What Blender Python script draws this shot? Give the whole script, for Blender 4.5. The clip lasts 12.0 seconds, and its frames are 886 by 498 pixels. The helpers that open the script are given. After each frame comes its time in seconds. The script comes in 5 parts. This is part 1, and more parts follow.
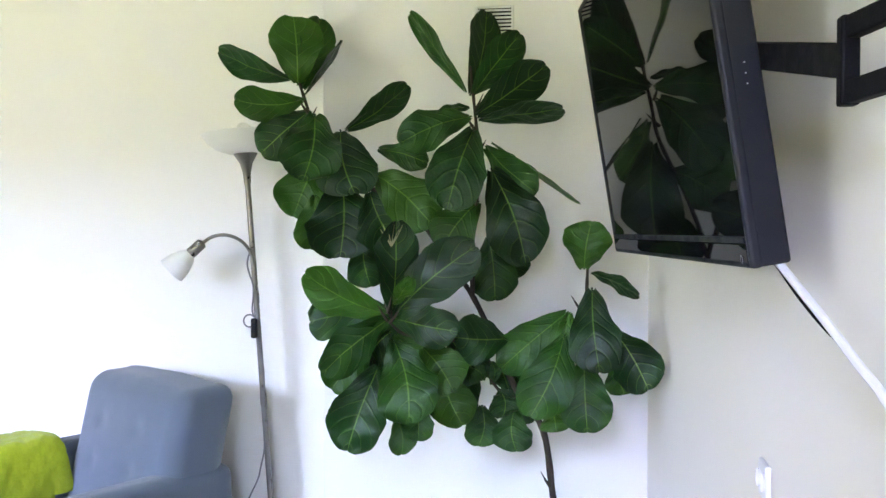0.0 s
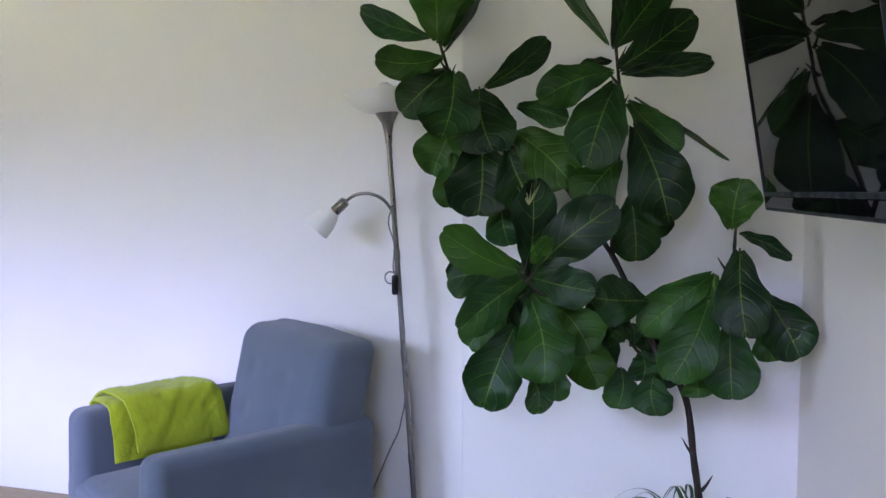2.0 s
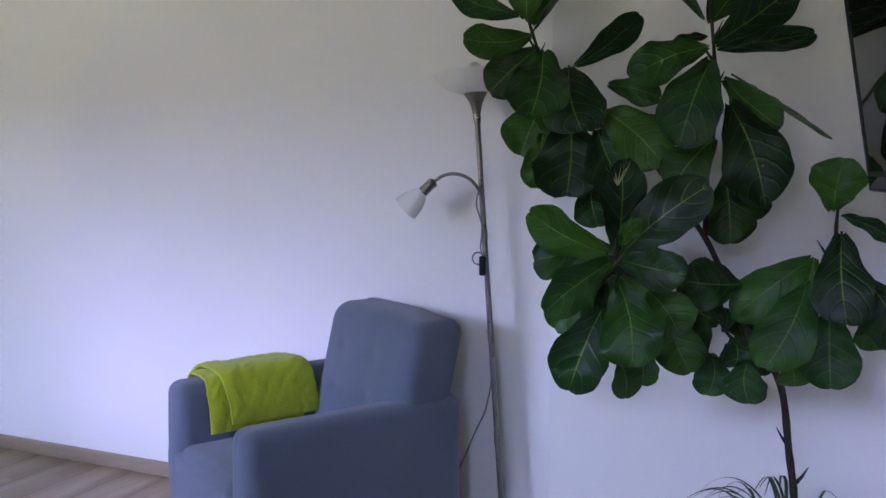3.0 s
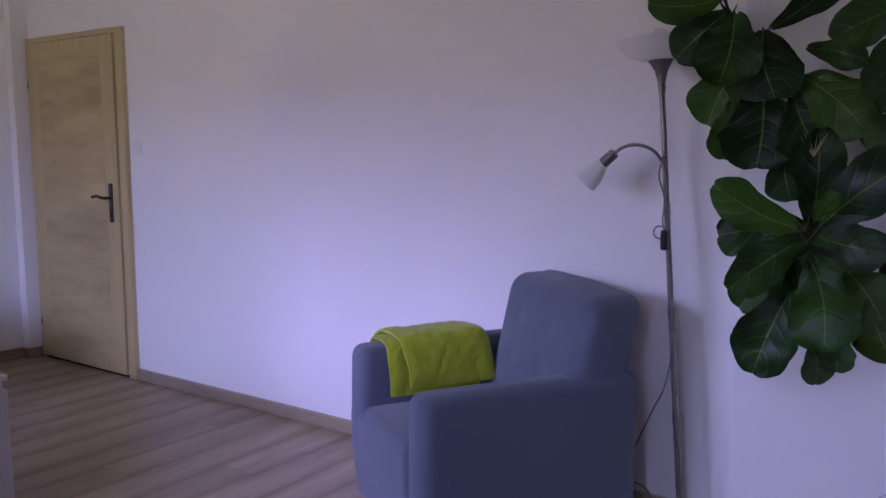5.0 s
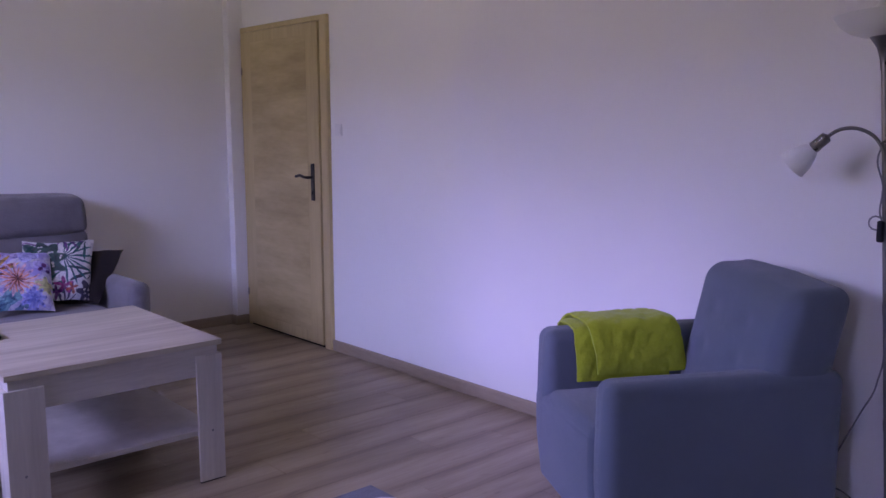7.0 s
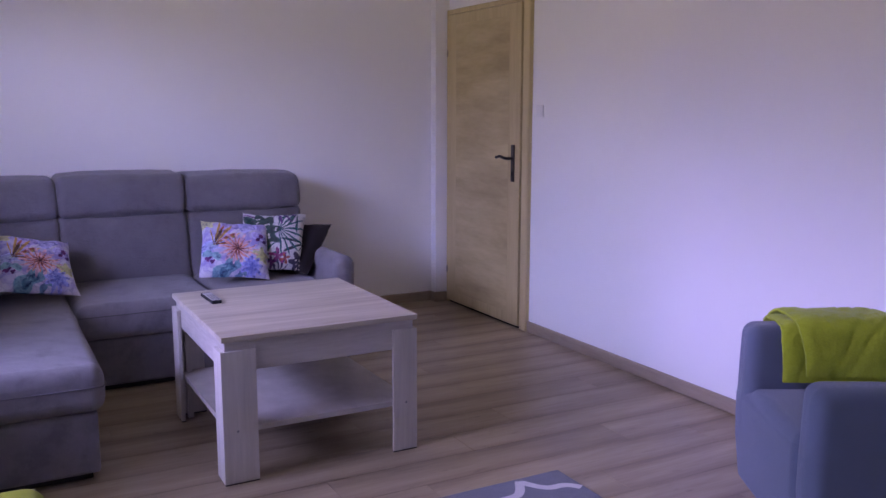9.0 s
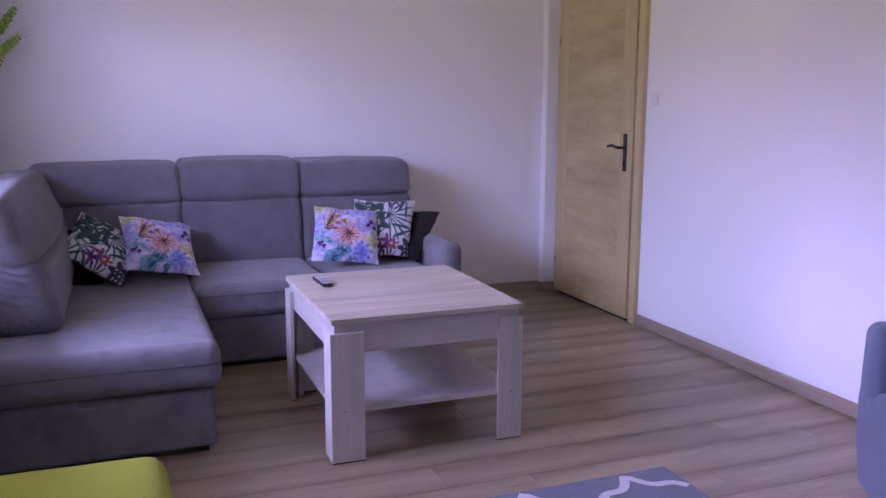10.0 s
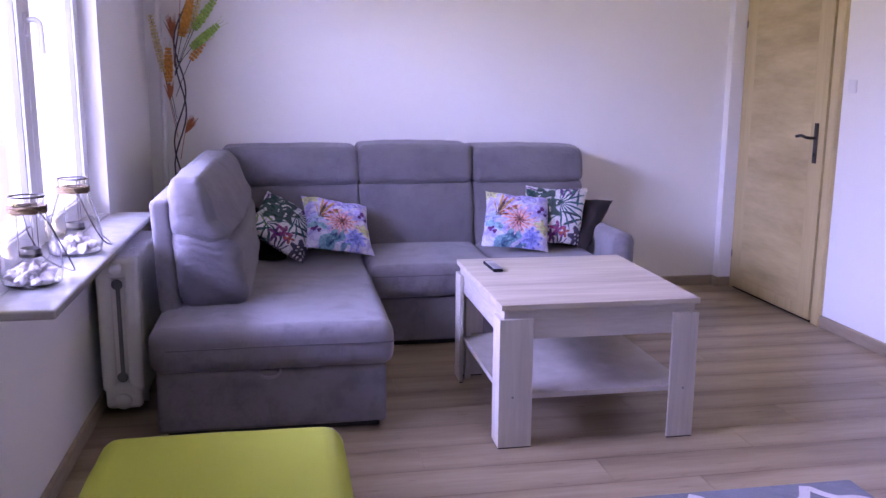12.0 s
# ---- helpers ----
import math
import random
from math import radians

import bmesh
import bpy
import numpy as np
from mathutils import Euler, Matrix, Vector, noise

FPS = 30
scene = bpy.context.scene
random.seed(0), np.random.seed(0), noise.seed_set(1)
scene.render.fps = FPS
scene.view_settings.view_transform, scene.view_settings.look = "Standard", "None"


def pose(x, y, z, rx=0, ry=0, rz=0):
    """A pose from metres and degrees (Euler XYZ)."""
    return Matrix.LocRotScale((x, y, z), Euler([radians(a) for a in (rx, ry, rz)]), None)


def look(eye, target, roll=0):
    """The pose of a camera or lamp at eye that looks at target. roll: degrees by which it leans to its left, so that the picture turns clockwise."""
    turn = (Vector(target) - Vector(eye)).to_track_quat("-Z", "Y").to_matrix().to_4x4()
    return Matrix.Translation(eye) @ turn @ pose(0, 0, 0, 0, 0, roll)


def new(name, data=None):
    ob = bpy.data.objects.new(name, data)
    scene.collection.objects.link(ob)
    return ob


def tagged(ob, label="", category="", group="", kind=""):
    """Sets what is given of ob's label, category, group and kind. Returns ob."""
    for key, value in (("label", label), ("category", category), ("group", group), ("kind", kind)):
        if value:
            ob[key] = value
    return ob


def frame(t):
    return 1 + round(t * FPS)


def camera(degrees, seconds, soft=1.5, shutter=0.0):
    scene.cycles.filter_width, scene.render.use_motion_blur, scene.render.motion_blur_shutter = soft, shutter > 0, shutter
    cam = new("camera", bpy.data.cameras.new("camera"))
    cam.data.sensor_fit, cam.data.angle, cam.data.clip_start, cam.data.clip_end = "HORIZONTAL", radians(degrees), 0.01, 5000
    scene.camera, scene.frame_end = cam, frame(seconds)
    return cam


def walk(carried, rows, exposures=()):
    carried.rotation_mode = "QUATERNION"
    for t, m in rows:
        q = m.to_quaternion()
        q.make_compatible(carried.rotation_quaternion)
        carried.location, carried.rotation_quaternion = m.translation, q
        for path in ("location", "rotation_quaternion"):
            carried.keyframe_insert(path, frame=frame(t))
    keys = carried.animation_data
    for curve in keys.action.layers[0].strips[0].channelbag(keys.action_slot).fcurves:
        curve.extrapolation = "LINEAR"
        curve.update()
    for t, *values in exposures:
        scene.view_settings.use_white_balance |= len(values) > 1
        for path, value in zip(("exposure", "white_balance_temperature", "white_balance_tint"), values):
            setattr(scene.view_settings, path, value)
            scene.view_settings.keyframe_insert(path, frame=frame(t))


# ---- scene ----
cam = camera(54.3, 12.0)
PATH = [
    (0, (0.698, -0.517, 1.387), (0.429, 1.464, 1.347), 0.0),
    (0.5, (0.701, -0.511, 1.386), (0.351, 1.458, 1.33), -0.0),
    (1, (0.705, -0.504, 1.385), (0.275, 1.448, 1.301), -0.0),
    (1.5, (0.711, -0.498, 1.383), (0.2, 1.432, 1.27), -0.0),
    (2, (0.72, -0.493, 1.381), (0.122, 1.411, 1.249), -0.0),
    (2.5, (0.73, -0.485, 1.379), (0.033, 1.383, 1.231), 0.0),
    (3, (0.74, -0.477, 1.377), (-0.061, 1.347, 1.203), 0.0),
    (3.2, (0.743, -0.474, 1.377), (-0.096, 1.332, 1.194), -0.0),
    (4.8, (0.762, -0.455, 1.377), (-0.374, 1.173, 1.135), -0.2),
    (5, (0.763, -0.455, 1.377), (-0.406, 1.15, 1.138), -0.2),
    (5.5, (0.759, -0.46, 1.377), (-0.489, 1.083, 1.133), -0.2),
    (6, (0.755, -0.469, 1.378), (-0.571, 1.007, 1.124), -0.2),
    (6.5, (0.751, -0.476, 1.379), (-0.656, 0.92, 1.111), -0.2),
    (7, (0.748, -0.477, 1.379), (-0.73, 0.842, 1.101), -0.1),
    (7.2, (0.747, -0.475, 1.379), (-0.76, 0.809, 1.096), -0.0),
    (8.8, (0.74, -0.453, 1.379), (-0.977, 0.525, 1.066), 0.1),
    (9, (0.739, -0.451, 1.379), (-0.997, 0.489, 1.059), 0.1),
    (9.5, (0.737, -0.45, 1.378), (-1.051, 0.381, 1.045), 0.3),
    (10, (0.735, -0.453, 1.377), (-1.101, 0.261, 1.03), 0.2),
    (10.5, (0.73, -0.461, 1.376), (-1.143, 0.141, 1.017), 0.2),
    (11, (0.726, -0.47, 1.375), (-1.176, 0.028, 1.006), 0.2),
    (11.5, (0.721, -0.479, 1.375), (-1.197, -0.054, 0.999), 0.3),
    (12, (0.717, -0.486, 1.374), (-1.216, -0.135, 0.995), 0.4),
]
EXPOSURES = [(0.0, 0.3, 9519, -19.1), (1.0, -0.1, 9065, -17.4), (2.0, -0.58, 8428, -12.0), (2.6, -0.88, 7968, -9.3), (5.0, -1.62, 7135, 20.1), (7.0, -1.7, 7055, 26.2), (9.0, -1.5, 7155, 28.3), (12.0, -0.62, 7018, 28.3)]
walk(cam, [(t, look(eye, target, roll)) for t, eye, target, roll in PATH], EXPOSURES)

# ---- world, window light ----
world = bpy.data.worlds.new("world")
scene.world = world
world.use_nodes = True
wn = world.node_tree
sky = wn.nodes.new("ShaderNodeTexSky")
sky.sky_type = "NISHITA"
sky.sun_disc = False
sky.sun_elevation = radians(15)
sky.sun_rotation = radians(192)
wn.links.new(sky.outputs[0], wn.nodes["Background"].inputs[0])
wn.nodes["Background"].inputs[1].default_value = 0.15

sun = new("sun", bpy.data.lights.new("sun", "SUN"))
# low veiled sun on the window side; its soft patch lies on the door wall
sun.data.energy, sun.data.angle, sun.data.color = 2.9, radians(11), (0.36, 0.29, 1.0)
sun.matrix_world = look((-0.8, -3.8, 1.2), (0, 0, 0))

# area lamp added outside for bluish sky, reaching the lower walls through the window
high = new("sky_daylight", bpy.data.lights.new("sky_daylight", "AREA"))
high.data.shape, high.data.size, high.data.size_y = "RECTANGLE", 18.0, 1.1
high.data.energy, high.data.color = 7400.0, (0.372, 0.44, 1.0)
high.matrix_world = look((1.2, -4.9, 3.05), (1.2, -1.3, 1.6))

# area lamp added outside for warm ground light, reaching the ceiling and upper walls
day = new("ground_daylight", bpy.data.lights.new("ground_daylight", "AREA"))
day.data.shape, day.data.size, day.data.size_y = "RECTANGLE", 18.0, 1.8
day.data.energy, day.data.color = 1480.0, (0.95, 0.93, 0.71)
day.matrix_world = look((1.0, -4.6, 0.35), (1.0, -1.4, 1.6))



# ---- helpers ----
def part(name, bm, material, parent=None, label="", world=False, smooth=True):
    """One mesh object; with world set, its points are given in room coordinates."""
    if world and parent is not None:
        bmesh.ops.translate(bm, vec=-parent.location, verts=bm.verts)
    bmesh.ops.recalc_face_normals(bm, faces=bm.faces)
    me = bpy.data.meshes.new(name)
    bm.to_mesh(me)
    bm.free()
    me.materials.append(material)
    if smooth:
        me.polygons.foreach_set("use_smooth", [True] * len(me.polygons))
        me.set_sharp_from_angle(angle=radians(38))
    ob = new(name, me)
    ob.parent = parent
    return tagged(ob, label) if label else ob


def thing(name, label, category, x=0, y=0, z=0, rz=0, group=""):
    ob = new(name)
    ob.empty_display_size = 0.05
    ob.location, ob.rotation_euler = (x, y, z), (0, 0, radians(rz))
    return tagged(ob, label, category, group)


def solo(name, bm, material, label, category, group="", kind=""):
    return tagged(part(name, bm, material), label, category, group, kind)


def spaced(half, r, flat, arc):
    inner = half - r
    side = [inner + r * math.sin(radians(90) * k / arc) for k in range(1, arc + 1)]
    core = [inner * (2 * k / flat - 1) for k in range(flat + 1)]
    e = min(0.0012, inner * 0.1)
    core = [core[0], core[0] + e] + core[1:-1] + [core[-1] - e, core[-1]]
    return [-v for v in reversed(side)] + core + side


def rbox(bm, x0, x1, y0, y1, z0, z1, r=0.01, flat=2, arc=3, puff=(0, 0, 0), wob=0.0, seed=0.0, m=None, bend=None, crease=0.0, grain=(6, 6, 6)):
    """A box with rounded edges; puff swells its faces, wob makes it uneven."""
    c = Vector(((x0 + x1) / 2, (y0 + y1) / 2, (z0 + z1) / 2))
    h = [abs(x1 - x0) / 2, abs(y1 - y0) / 2, abs(z1 - z0) / 2]
    r = min(r, *[v * 0.98 for v in h])
    lines = [spaced(v, r, flat, arc) for v in h]
    made = {}

    def vert(p):
        key = tuple(round(v, 6) for v in p)
        if key not in made:
            q = Vector([max(-(h[k] - r), min(h[k] - r, p[k])) for k in range(3)])
            d = Vector(p) - q
            v = q + d.normalized() * r if d.length > 1e-9 else q
            n = d.normalized() if d.length > 1e-9 else Vector((0, 0, 1))
            for k in range(3):
                if puff[k]:
                    a, b = [j for j in range(3) if j != k]
                    v[k] += puff[k] * (v[k] / h[k]) * (1 - (v[a] / h[a]) ** 2) * (1 - (v[b] / h[b]) ** 2)
            if wob:
                w = v + c
                v = v + n * wob * (noise.noise(Vector((w.x * 5 + seed, w.y * 5, w.z * 5))) + 0.5 * noise.noise(Vector((w.x * 14, w.y * 14 + seed, w.z * 14))))
            if crease:
                w = v + c
                q_ = Vector((w.x * grain[0] + seed, w.y * grain[1], w.z * grain[2]))
                ridge = abs(noise.noise(q_)) + 0.5 * abs(noise.noise(q_ * 2.1))
                v = v - n * crease * max(0.0, 0.22 - ridge) * 4
            v = v + c
            if bend:
                v = Vector(bend(v))
            made[key] = bm.verts.new(m @ v if m else v)
        return made[key]

    for k in range(3):
        a, b = [j for j in range(3) if j != k]
        for s in (-1, 1):
            for i in range(len(lines[a]) - 1):
                for j in range(len(lines[b]) - 1):
                    quad = []
                    for ii, jj in ((i, j), (i + 1, j), (i + 1, j + 1), (i, j + 1)):
                        p = [0, 0, 0]
                        p[k], p[a], p[b] = s * h[k], lines[a][ii], lines[b][jj]
                        quad.append(vert(p))
                    if s < 0:
                        quad.reverse()
                    if len(set(quad)) == 4:
                        bm.faces.new(quad)
    return bm


def block(bm, x0, x1, y0, y1, z0, z1):
    bmesh.ops.create_cube(bm, size=1, matrix=Matrix.LocRotScale(((x0 + x1) / 2, (y0 + y1) / 2, (z0 + z1) / 2), None, (abs(x1 - x0), abs(y1 - y0), abs(z1 - z0))))
    return bm


def B(*a, **k):
    return rbox(bmesh.new(), *a, **k)


def tube(bm, points, radius, sides=8, cap=True):
    """A round bar along points; radius may be one number or one for each point."""
    points = [Vector(p) for p in points]
    radii = radius if isinstance(radius, (list, tuple)) else [radius] * len(points)
    side, rings = None, []
    for k, p in enumerate(points):
        d = (points[min(k + 1, len(points) - 1)] - points[max(k - 1, 0)]).normalized()
        if side is None:
            side = d.orthogonal().normalized()
        side = (side - d * side.dot(d)).normalized()
        up = d.cross(side)
        rings.append([bm.verts.new(p + radii[k] * (side * math.cos(2 * math.pi * j / sides) + up * math.sin(2 * math.pi * j / sides))) for j in range(sides)])
    for a, b in zip(rings, rings[1:]):
        for j in range(sides):
            bm.faces.new((a[j], a[(j + 1) % sides], b[(j + 1) % sides], b[j]))
    if cap:
        bm.faces.new(rings[0][::-1])
        bm.faces.new(rings[-1])
    return bm


def curve(points, steps=6):
    """Points along a smooth line through the given ones."""
    p = [Vector(q) for q in points]
    p = [2 * p[0] - p[1]] + p + [2 * p[-1] - p[-2]]
    out = []
    for k in range(1, len(p) - 2):
        for s in range(steps):
            t = s / steps
            out.append(0.5 * (2 * p[k] + (p[k + 1] - p[k - 1]) * t + (2 * p[k - 1] - 5 * p[k] + 4 * p[k + 1] - p[k + 2]) * t * t + (3 * p[k] - p[k - 1] - 3 * p[k + 1] + p[k + 2]) * t ** 3))
    return out + [p[-2]]


def lathe(bm, profile, steps=32, m=None, cap=False):
    """Turns (radius, height) pairs round the z axis."""
    rings = []
    for r, z in profile:
        ring = [Vector((r * math.cos(2 * math.pi * k / steps), r * math.sin(2 * math.pi * k / steps), z)) for k in range(steps)]
        rings.append([bm.verts.new(m @ v if m else v) for v in ring])
    for a, b in zip(rings, rings[1:]):
        for k in range(steps):
            bm.faces.new((a[k], a[(k + 1) % steps], b[(k + 1) % steps], b[k]))
    if cap:
        bm.faces.new(rings[0][::-1])
        bm.faces.new(rings[-1])
    return bm


# ---- materials ----
def nodes_of(name):
    m = bpy.data.materials.new(name)
    m.use_nodes = True
    t = m.node_tree
    return m, t, t.nodes["Principled BSDF"]


def add(t, kind, **values):
    n = t.nodes.new(kind)
    for key, v in values.items():
        n.inputs[key].default_value = v
    return n


def ramp(t, source, stops):
    n = t.nodes.new("ShaderNodeValToRGB")
    while len(n.color_ramp.elements) < len(stops):
        n.color_ramp.elements.new(0.5)
    for e, (p, c) in zip(n.color_ramp.elements, stops):
        e.position, e.color = p, (*c, 1)
    t.links.new(source, n.inputs[0])
    return n.outputs[0]


def grey(v):
    return (v, v, v)


def place(t, scale=(1, 1, 1), shift=False):
    co = t.nodes.new("ShaderNodeTexCoord").outputs["Object"]
    mp = add(t, "ShaderNodeMapping", Scale=scale)
    t.links.new(co, mp.inputs[0])
    if shift:
        info = t.nodes.new("ShaderNodeObjectInfo")
        mul = t.nodes.new("ShaderNodeVectorMath")
        mul.operation = "SCALE"
        mul.inputs[0].default_value = (37.0, 23.0, 11.0)
        t.links.new(info.outputs["Random"], mul.inputs["Scale"])
        t.links.new(mul.outputs[0], mp.inputs["Location"])
    return mp.outputs[0]


def noise_of(t, where, scale, detail=4.0, rough=0.55):
    n = add(t, "ShaderNodeTexNoise", Scale=scale, Detail=detail, Roughness=rough)
    t.links.new(where, n.inputs["Vector"])
    return n.outputs["Fac"]


def bump(t, b, height, strength, distance=0.002):
    n = add(t, "ShaderNodeBump", Strength=strength, Distance=distance)
    t.links.new(height, n.inputs["Height"])
    t.links.new(n.outputs[0], b.inputs["Normal"])


def plain(name, c1, c2, rough=0.5, scale=3.0, fine=120.0, relief=0.2, metal=0.0, depth=0.002, sheen=0.0, spec=0.5, rough_var=0.1):
    """Colour between two shades in patches, fine grain in the relief, uneven gloss."""
    m, t, b = nodes_of(name)
    w = place(t)
    big = noise_of(t, w, scale)
    t.links.new(ramp(t, big, [(0.3, c1), (0.7, c2)]), b.inputs["Base Color"])
    t.links.new(ramp(t, noise_of(t, w, scale * 4), [(0.3, grey(max(0.02, rough - rough_var))), (0.7, grey(min(1, rough + rough_var)))]), b.inputs["Roughness"])
    b.inputs["Metallic"].default_value = metal
    b.inputs["Specular IOR Level"].default_value = spec
    if sheen:
        b.inputs["Sheen Weight"].default_value = sheen
    bump(t, b, noise_of(t, w, fine, 3.0), relief, depth)
    return m


def fabric(name, c1, c2, rough=0.9, weave=900.0, sheen=0.25, crease=0.35, folds=0.0, nap=0.0):
    m, t, b = nodes_of(name)
    w = place(t)
    thread = noise_of(t, w, weave, 2.0)
    cloud = noise_of(t, w, 2.5, 5.0)
    mix = add(t, "ShaderNodeMix")
    mix.data_type = "RGBA"
    mix.inputs["Factor"].default_value = 0.45
    t.links.new(ramp(t, cloud, [(0.3, c1), (0.7, c2)]), mix.inputs["A"])
    t.links.new(ramp(t, thread, [(0.3, tuple(0.72 * v for v in c1)), (0.7, tuple(min(1, 1.25 * v) for v in c2))]), mix.inputs["B"])
    brushed = t.nodes.new("ShaderNodeMix")
    brushed.data_type = "RGBA"
    brushed.blend_type = "MULTIPLY"
    brushed.inputs["Factor"].default_value = nap
    t.links.new(mix.outputs["Result"], brushed.inputs["A"])
    t.links.new(ramp(t, noise_of(t, w, 8.0, 6.0, 0.68), [(0.36, grey(0.6)), (0.52, grey(0.95)), (0.64, grey(1.0))]), brushed.inputs["B"])
    t.links.new(brushed.outputs["Result"], b.inputs["Base Color"])
    b.inputs["Roughness"].default_value = rough
    b.inputs["Sheen Weight"].default_value = sheen
    b.inputs["Specular IOR Level"].default_value = 0.25
    sum_ = t.nodes.new("ShaderNodeMath")
    sum_.operation = "MULTIPLY_ADD"
    sum_.inputs[1].default_value = 6.0 * crease
    t.links.new(noise_of(t, w, 14.0, 5.0, 0.62), sum_.inputs[0])
    t.links.new(thread, sum_.inputs[2])
    bump(t, b, sum_.outputs[0], 0.5, 0.0025)
    if folds:
        # small pulled folds, drawn out sideways
        pull = noise_of(t, place(t, (3.0, 3.0, 11.0)), 3.0, 3.0, 0.5)
        ridge = t.nodes.new("ShaderNodeMath")
        ridge.operation = "SUBTRACT"
        ridge.inputs[1].default_value = 0.5
        t.links.new(pull, ridge.inputs[0])
        crest = t.nodes.new("ShaderNodeMath")
        crest.operation = "ABSOLUTE"
        t.links.new(ridge.outputs[0], crest.inputs[0])
        low = t.nodes.new("ShaderNodeMath")
        low.operation = "MINIMUM"
        low.inputs[1].default_value = 0.07
        t.links.new(crest.outputs[0], low.inputs[0])
        wide = add(t, "ShaderNodeBump", Strength=folds, Distance=0.06)
        t.links.new(low.outputs[0], wide.inputs["Height"])
        t.links.new(wide.outputs[0], [n for n in t.nodes if n.type == "BUMP"][0].inputs["Normal"])
    return m


def wood(name, dark, light, stretch, rough=0.45, wide=9.0, shift=False, relief=0.12, streak=0.5, lo=0.45, hi=1.0):
    """Grain drawn out along the axis whose stretch is small."""
    m, t, b = nodes_of(name)
    w = place(t, stretch, shift)
    broad = noise_of(t, w, wide, 3.0)
    fine_ = noise_of(t, w, wide * 7, 4.0)
    mix = t.nodes.new("ShaderNodeMath")
    mix.operation = "MULTIPLY_ADD"
    mix.inputs[1].default_value = streak
    t.links.new(fine_, mix.inputs[0])
    t.links.new(broad, mix.inputs[2])
    total = mix.outputs[0]
    if shift:
        tone = t.nodes.new("ShaderNodeMath")
        tone.operation = "MULTIPLY_ADD"
        tone.inputs[1].default_value = 0.12
        t.links.new(t.nodes.new("ShaderNodeObjectInfo").outputs["Random"], tone.inputs[0])
        t.links.new(total, tone.inputs[2])
        total = tone.outputs[0]
    mid = tuple((a + c) / 2 for a, c in zip(dark, light))
    t.links.new(ramp(t, total, [(lo, dark), ((lo + hi) / 2, mid), (hi, light)]), b.inputs["Base Color"])
    t.links.new(ramp(t, fine_, [(0.3, grey(rough + 0.1)), (0.7, grey(rough - 0.08))]), b.inputs["Roughness"])
    bump(t, b, fine_, relief, 0.001)
    return m


WALL = plain("white_wall_paint", (0.84, 0.83, 0.8), (0.87, 0.86, 0.83), 0.75, 1.2, 160, 0.25, depth=0.0015, spec=0.3)
WALL_GREY = plain("cream_wall_paint", (0.82, 0.79, 0.7), (0.86, 0.83, 0.75), 0.72, 1.2, 160, 0.25, depth=0.0015, spec=0.3)
CEIL = plain("ceiling_paint", (0.86, 0.86, 0.85), (0.88, 0.88, 0.87), 0.85, 1.0, 150, 0.2)


def plank_material():
    """Laminate print: pale smoky oak, browner streaks along the long edges, tone from board to board."""
    m, t, b = nodes_of("oak_laminate")
    long_ = place(t, (1.0, 0.07, 1.0), True)
    broad = noise_of(t, long_, 10.0, 3.0)
    fine_ = noise_of(t, long_, 75.0, 4.0)
    cloud = noise_of(t, place(t, (1.0, 0.22, 1.0), True), 7.0, 3.0)

    def m2(op, *given):
        n = t.nodes.new("ShaderNodeMath")
        n.operation = op
        for k, v in enumerate(given):
            if isinstance(v, (int, float)):
                n.inputs[k].default_value = v
            else:
                t.links.new(v, n.inputs[k])
        return n.outputs[0]

    sep = t.nodes.new("ShaderNodeSeparateXYZ")
    t.links.new(t.nodes.new("ShaderNodeTexCoord").outputs["Object"], sep.inputs[0])
    shifted = m2("ADD", sep.outputs[0], m2("MULTIPLY_ADD", cloud, 0.09, -0.045))
    edge = m2("POWER", m2("MINIMUM", m2("ABSOLUTE", m2("DIVIDE", shifted, 0.11)), 1.0), 2.6)
    total = m2("MULTIPLY_ADD", fine_, 0.22, m2("MULTIPLY_ADD", broad, 0.55, m2("MULTIPLY", cloud, 0.4)))
    total = m2("MULTIPLY_ADD", edge, -0.25, total)
    knot = m2("MAXIMUM", m2("SUBTRACT", noise_of(t, place(t, (1.0, 0.3, 1.0), True), 26.0, 2.0), 0.66), 0.0)
    total = m2("MULTIPLY_ADD", knot, -1.6, total)
    total = m2("MULTIPLY_ADD", t.nodes.new("ShaderNodeObjectInfo").outputs["Random"], 0.05, total)
    t.links.new(ramp(t, total, [(0.34, (0.2, 0.148, 0.09)), (0.56, (0.3, 0.23, 0.142)), (0.78, (0.41, 0.325, 0.21))]), b.inputs["Base Color"])
    t.links.new(ramp(t, fine_, [(0.3, grey(0.44)), (0.7, grey(0.34))]), b.inputs["Roughness"])
    bump(t, b, fine_, 0.14, 0.001)
    return m


PLANK = plank_material()
GAP = plain("joint_brown", (0.16, 0.12, 0.075), (0.2, 0.15, 0.095), 0.8)
SKIRT = wood("skirting_oak", (0.28, 0.22, 0.15), (0.39, 0.315, 0.22), (0.15, 0.15, 1.5), 0.5, 14)
DOOR_V = wood("door_oak_upright", (0.45, 0.35, 0.165), (0.57, 0.46, 0.225), (1.0, 1.0, 0.06), 0.42, 16)
DOOR_H = wood("door_oak_level", (0.37, 0.28, 0.125), (0.6, 0.485, 0.24), (0.22, 1.0, 1.0), 0.42, 8, streak=0.16, lo=0.36, hi=0.78)
DARK_METAL = plain("dark_bronze_metal", (0.05, 0.045, 0.045), (0.1, 0.09, 0.085), 0.35, 20, 200, 0.1, 0.9)
STEEL = plain("brushed_steel", (0.19, 0.185, 0.175), (0.28, 0.27, 0.255), 0.34, 8, 300, 0.08, 1.0)
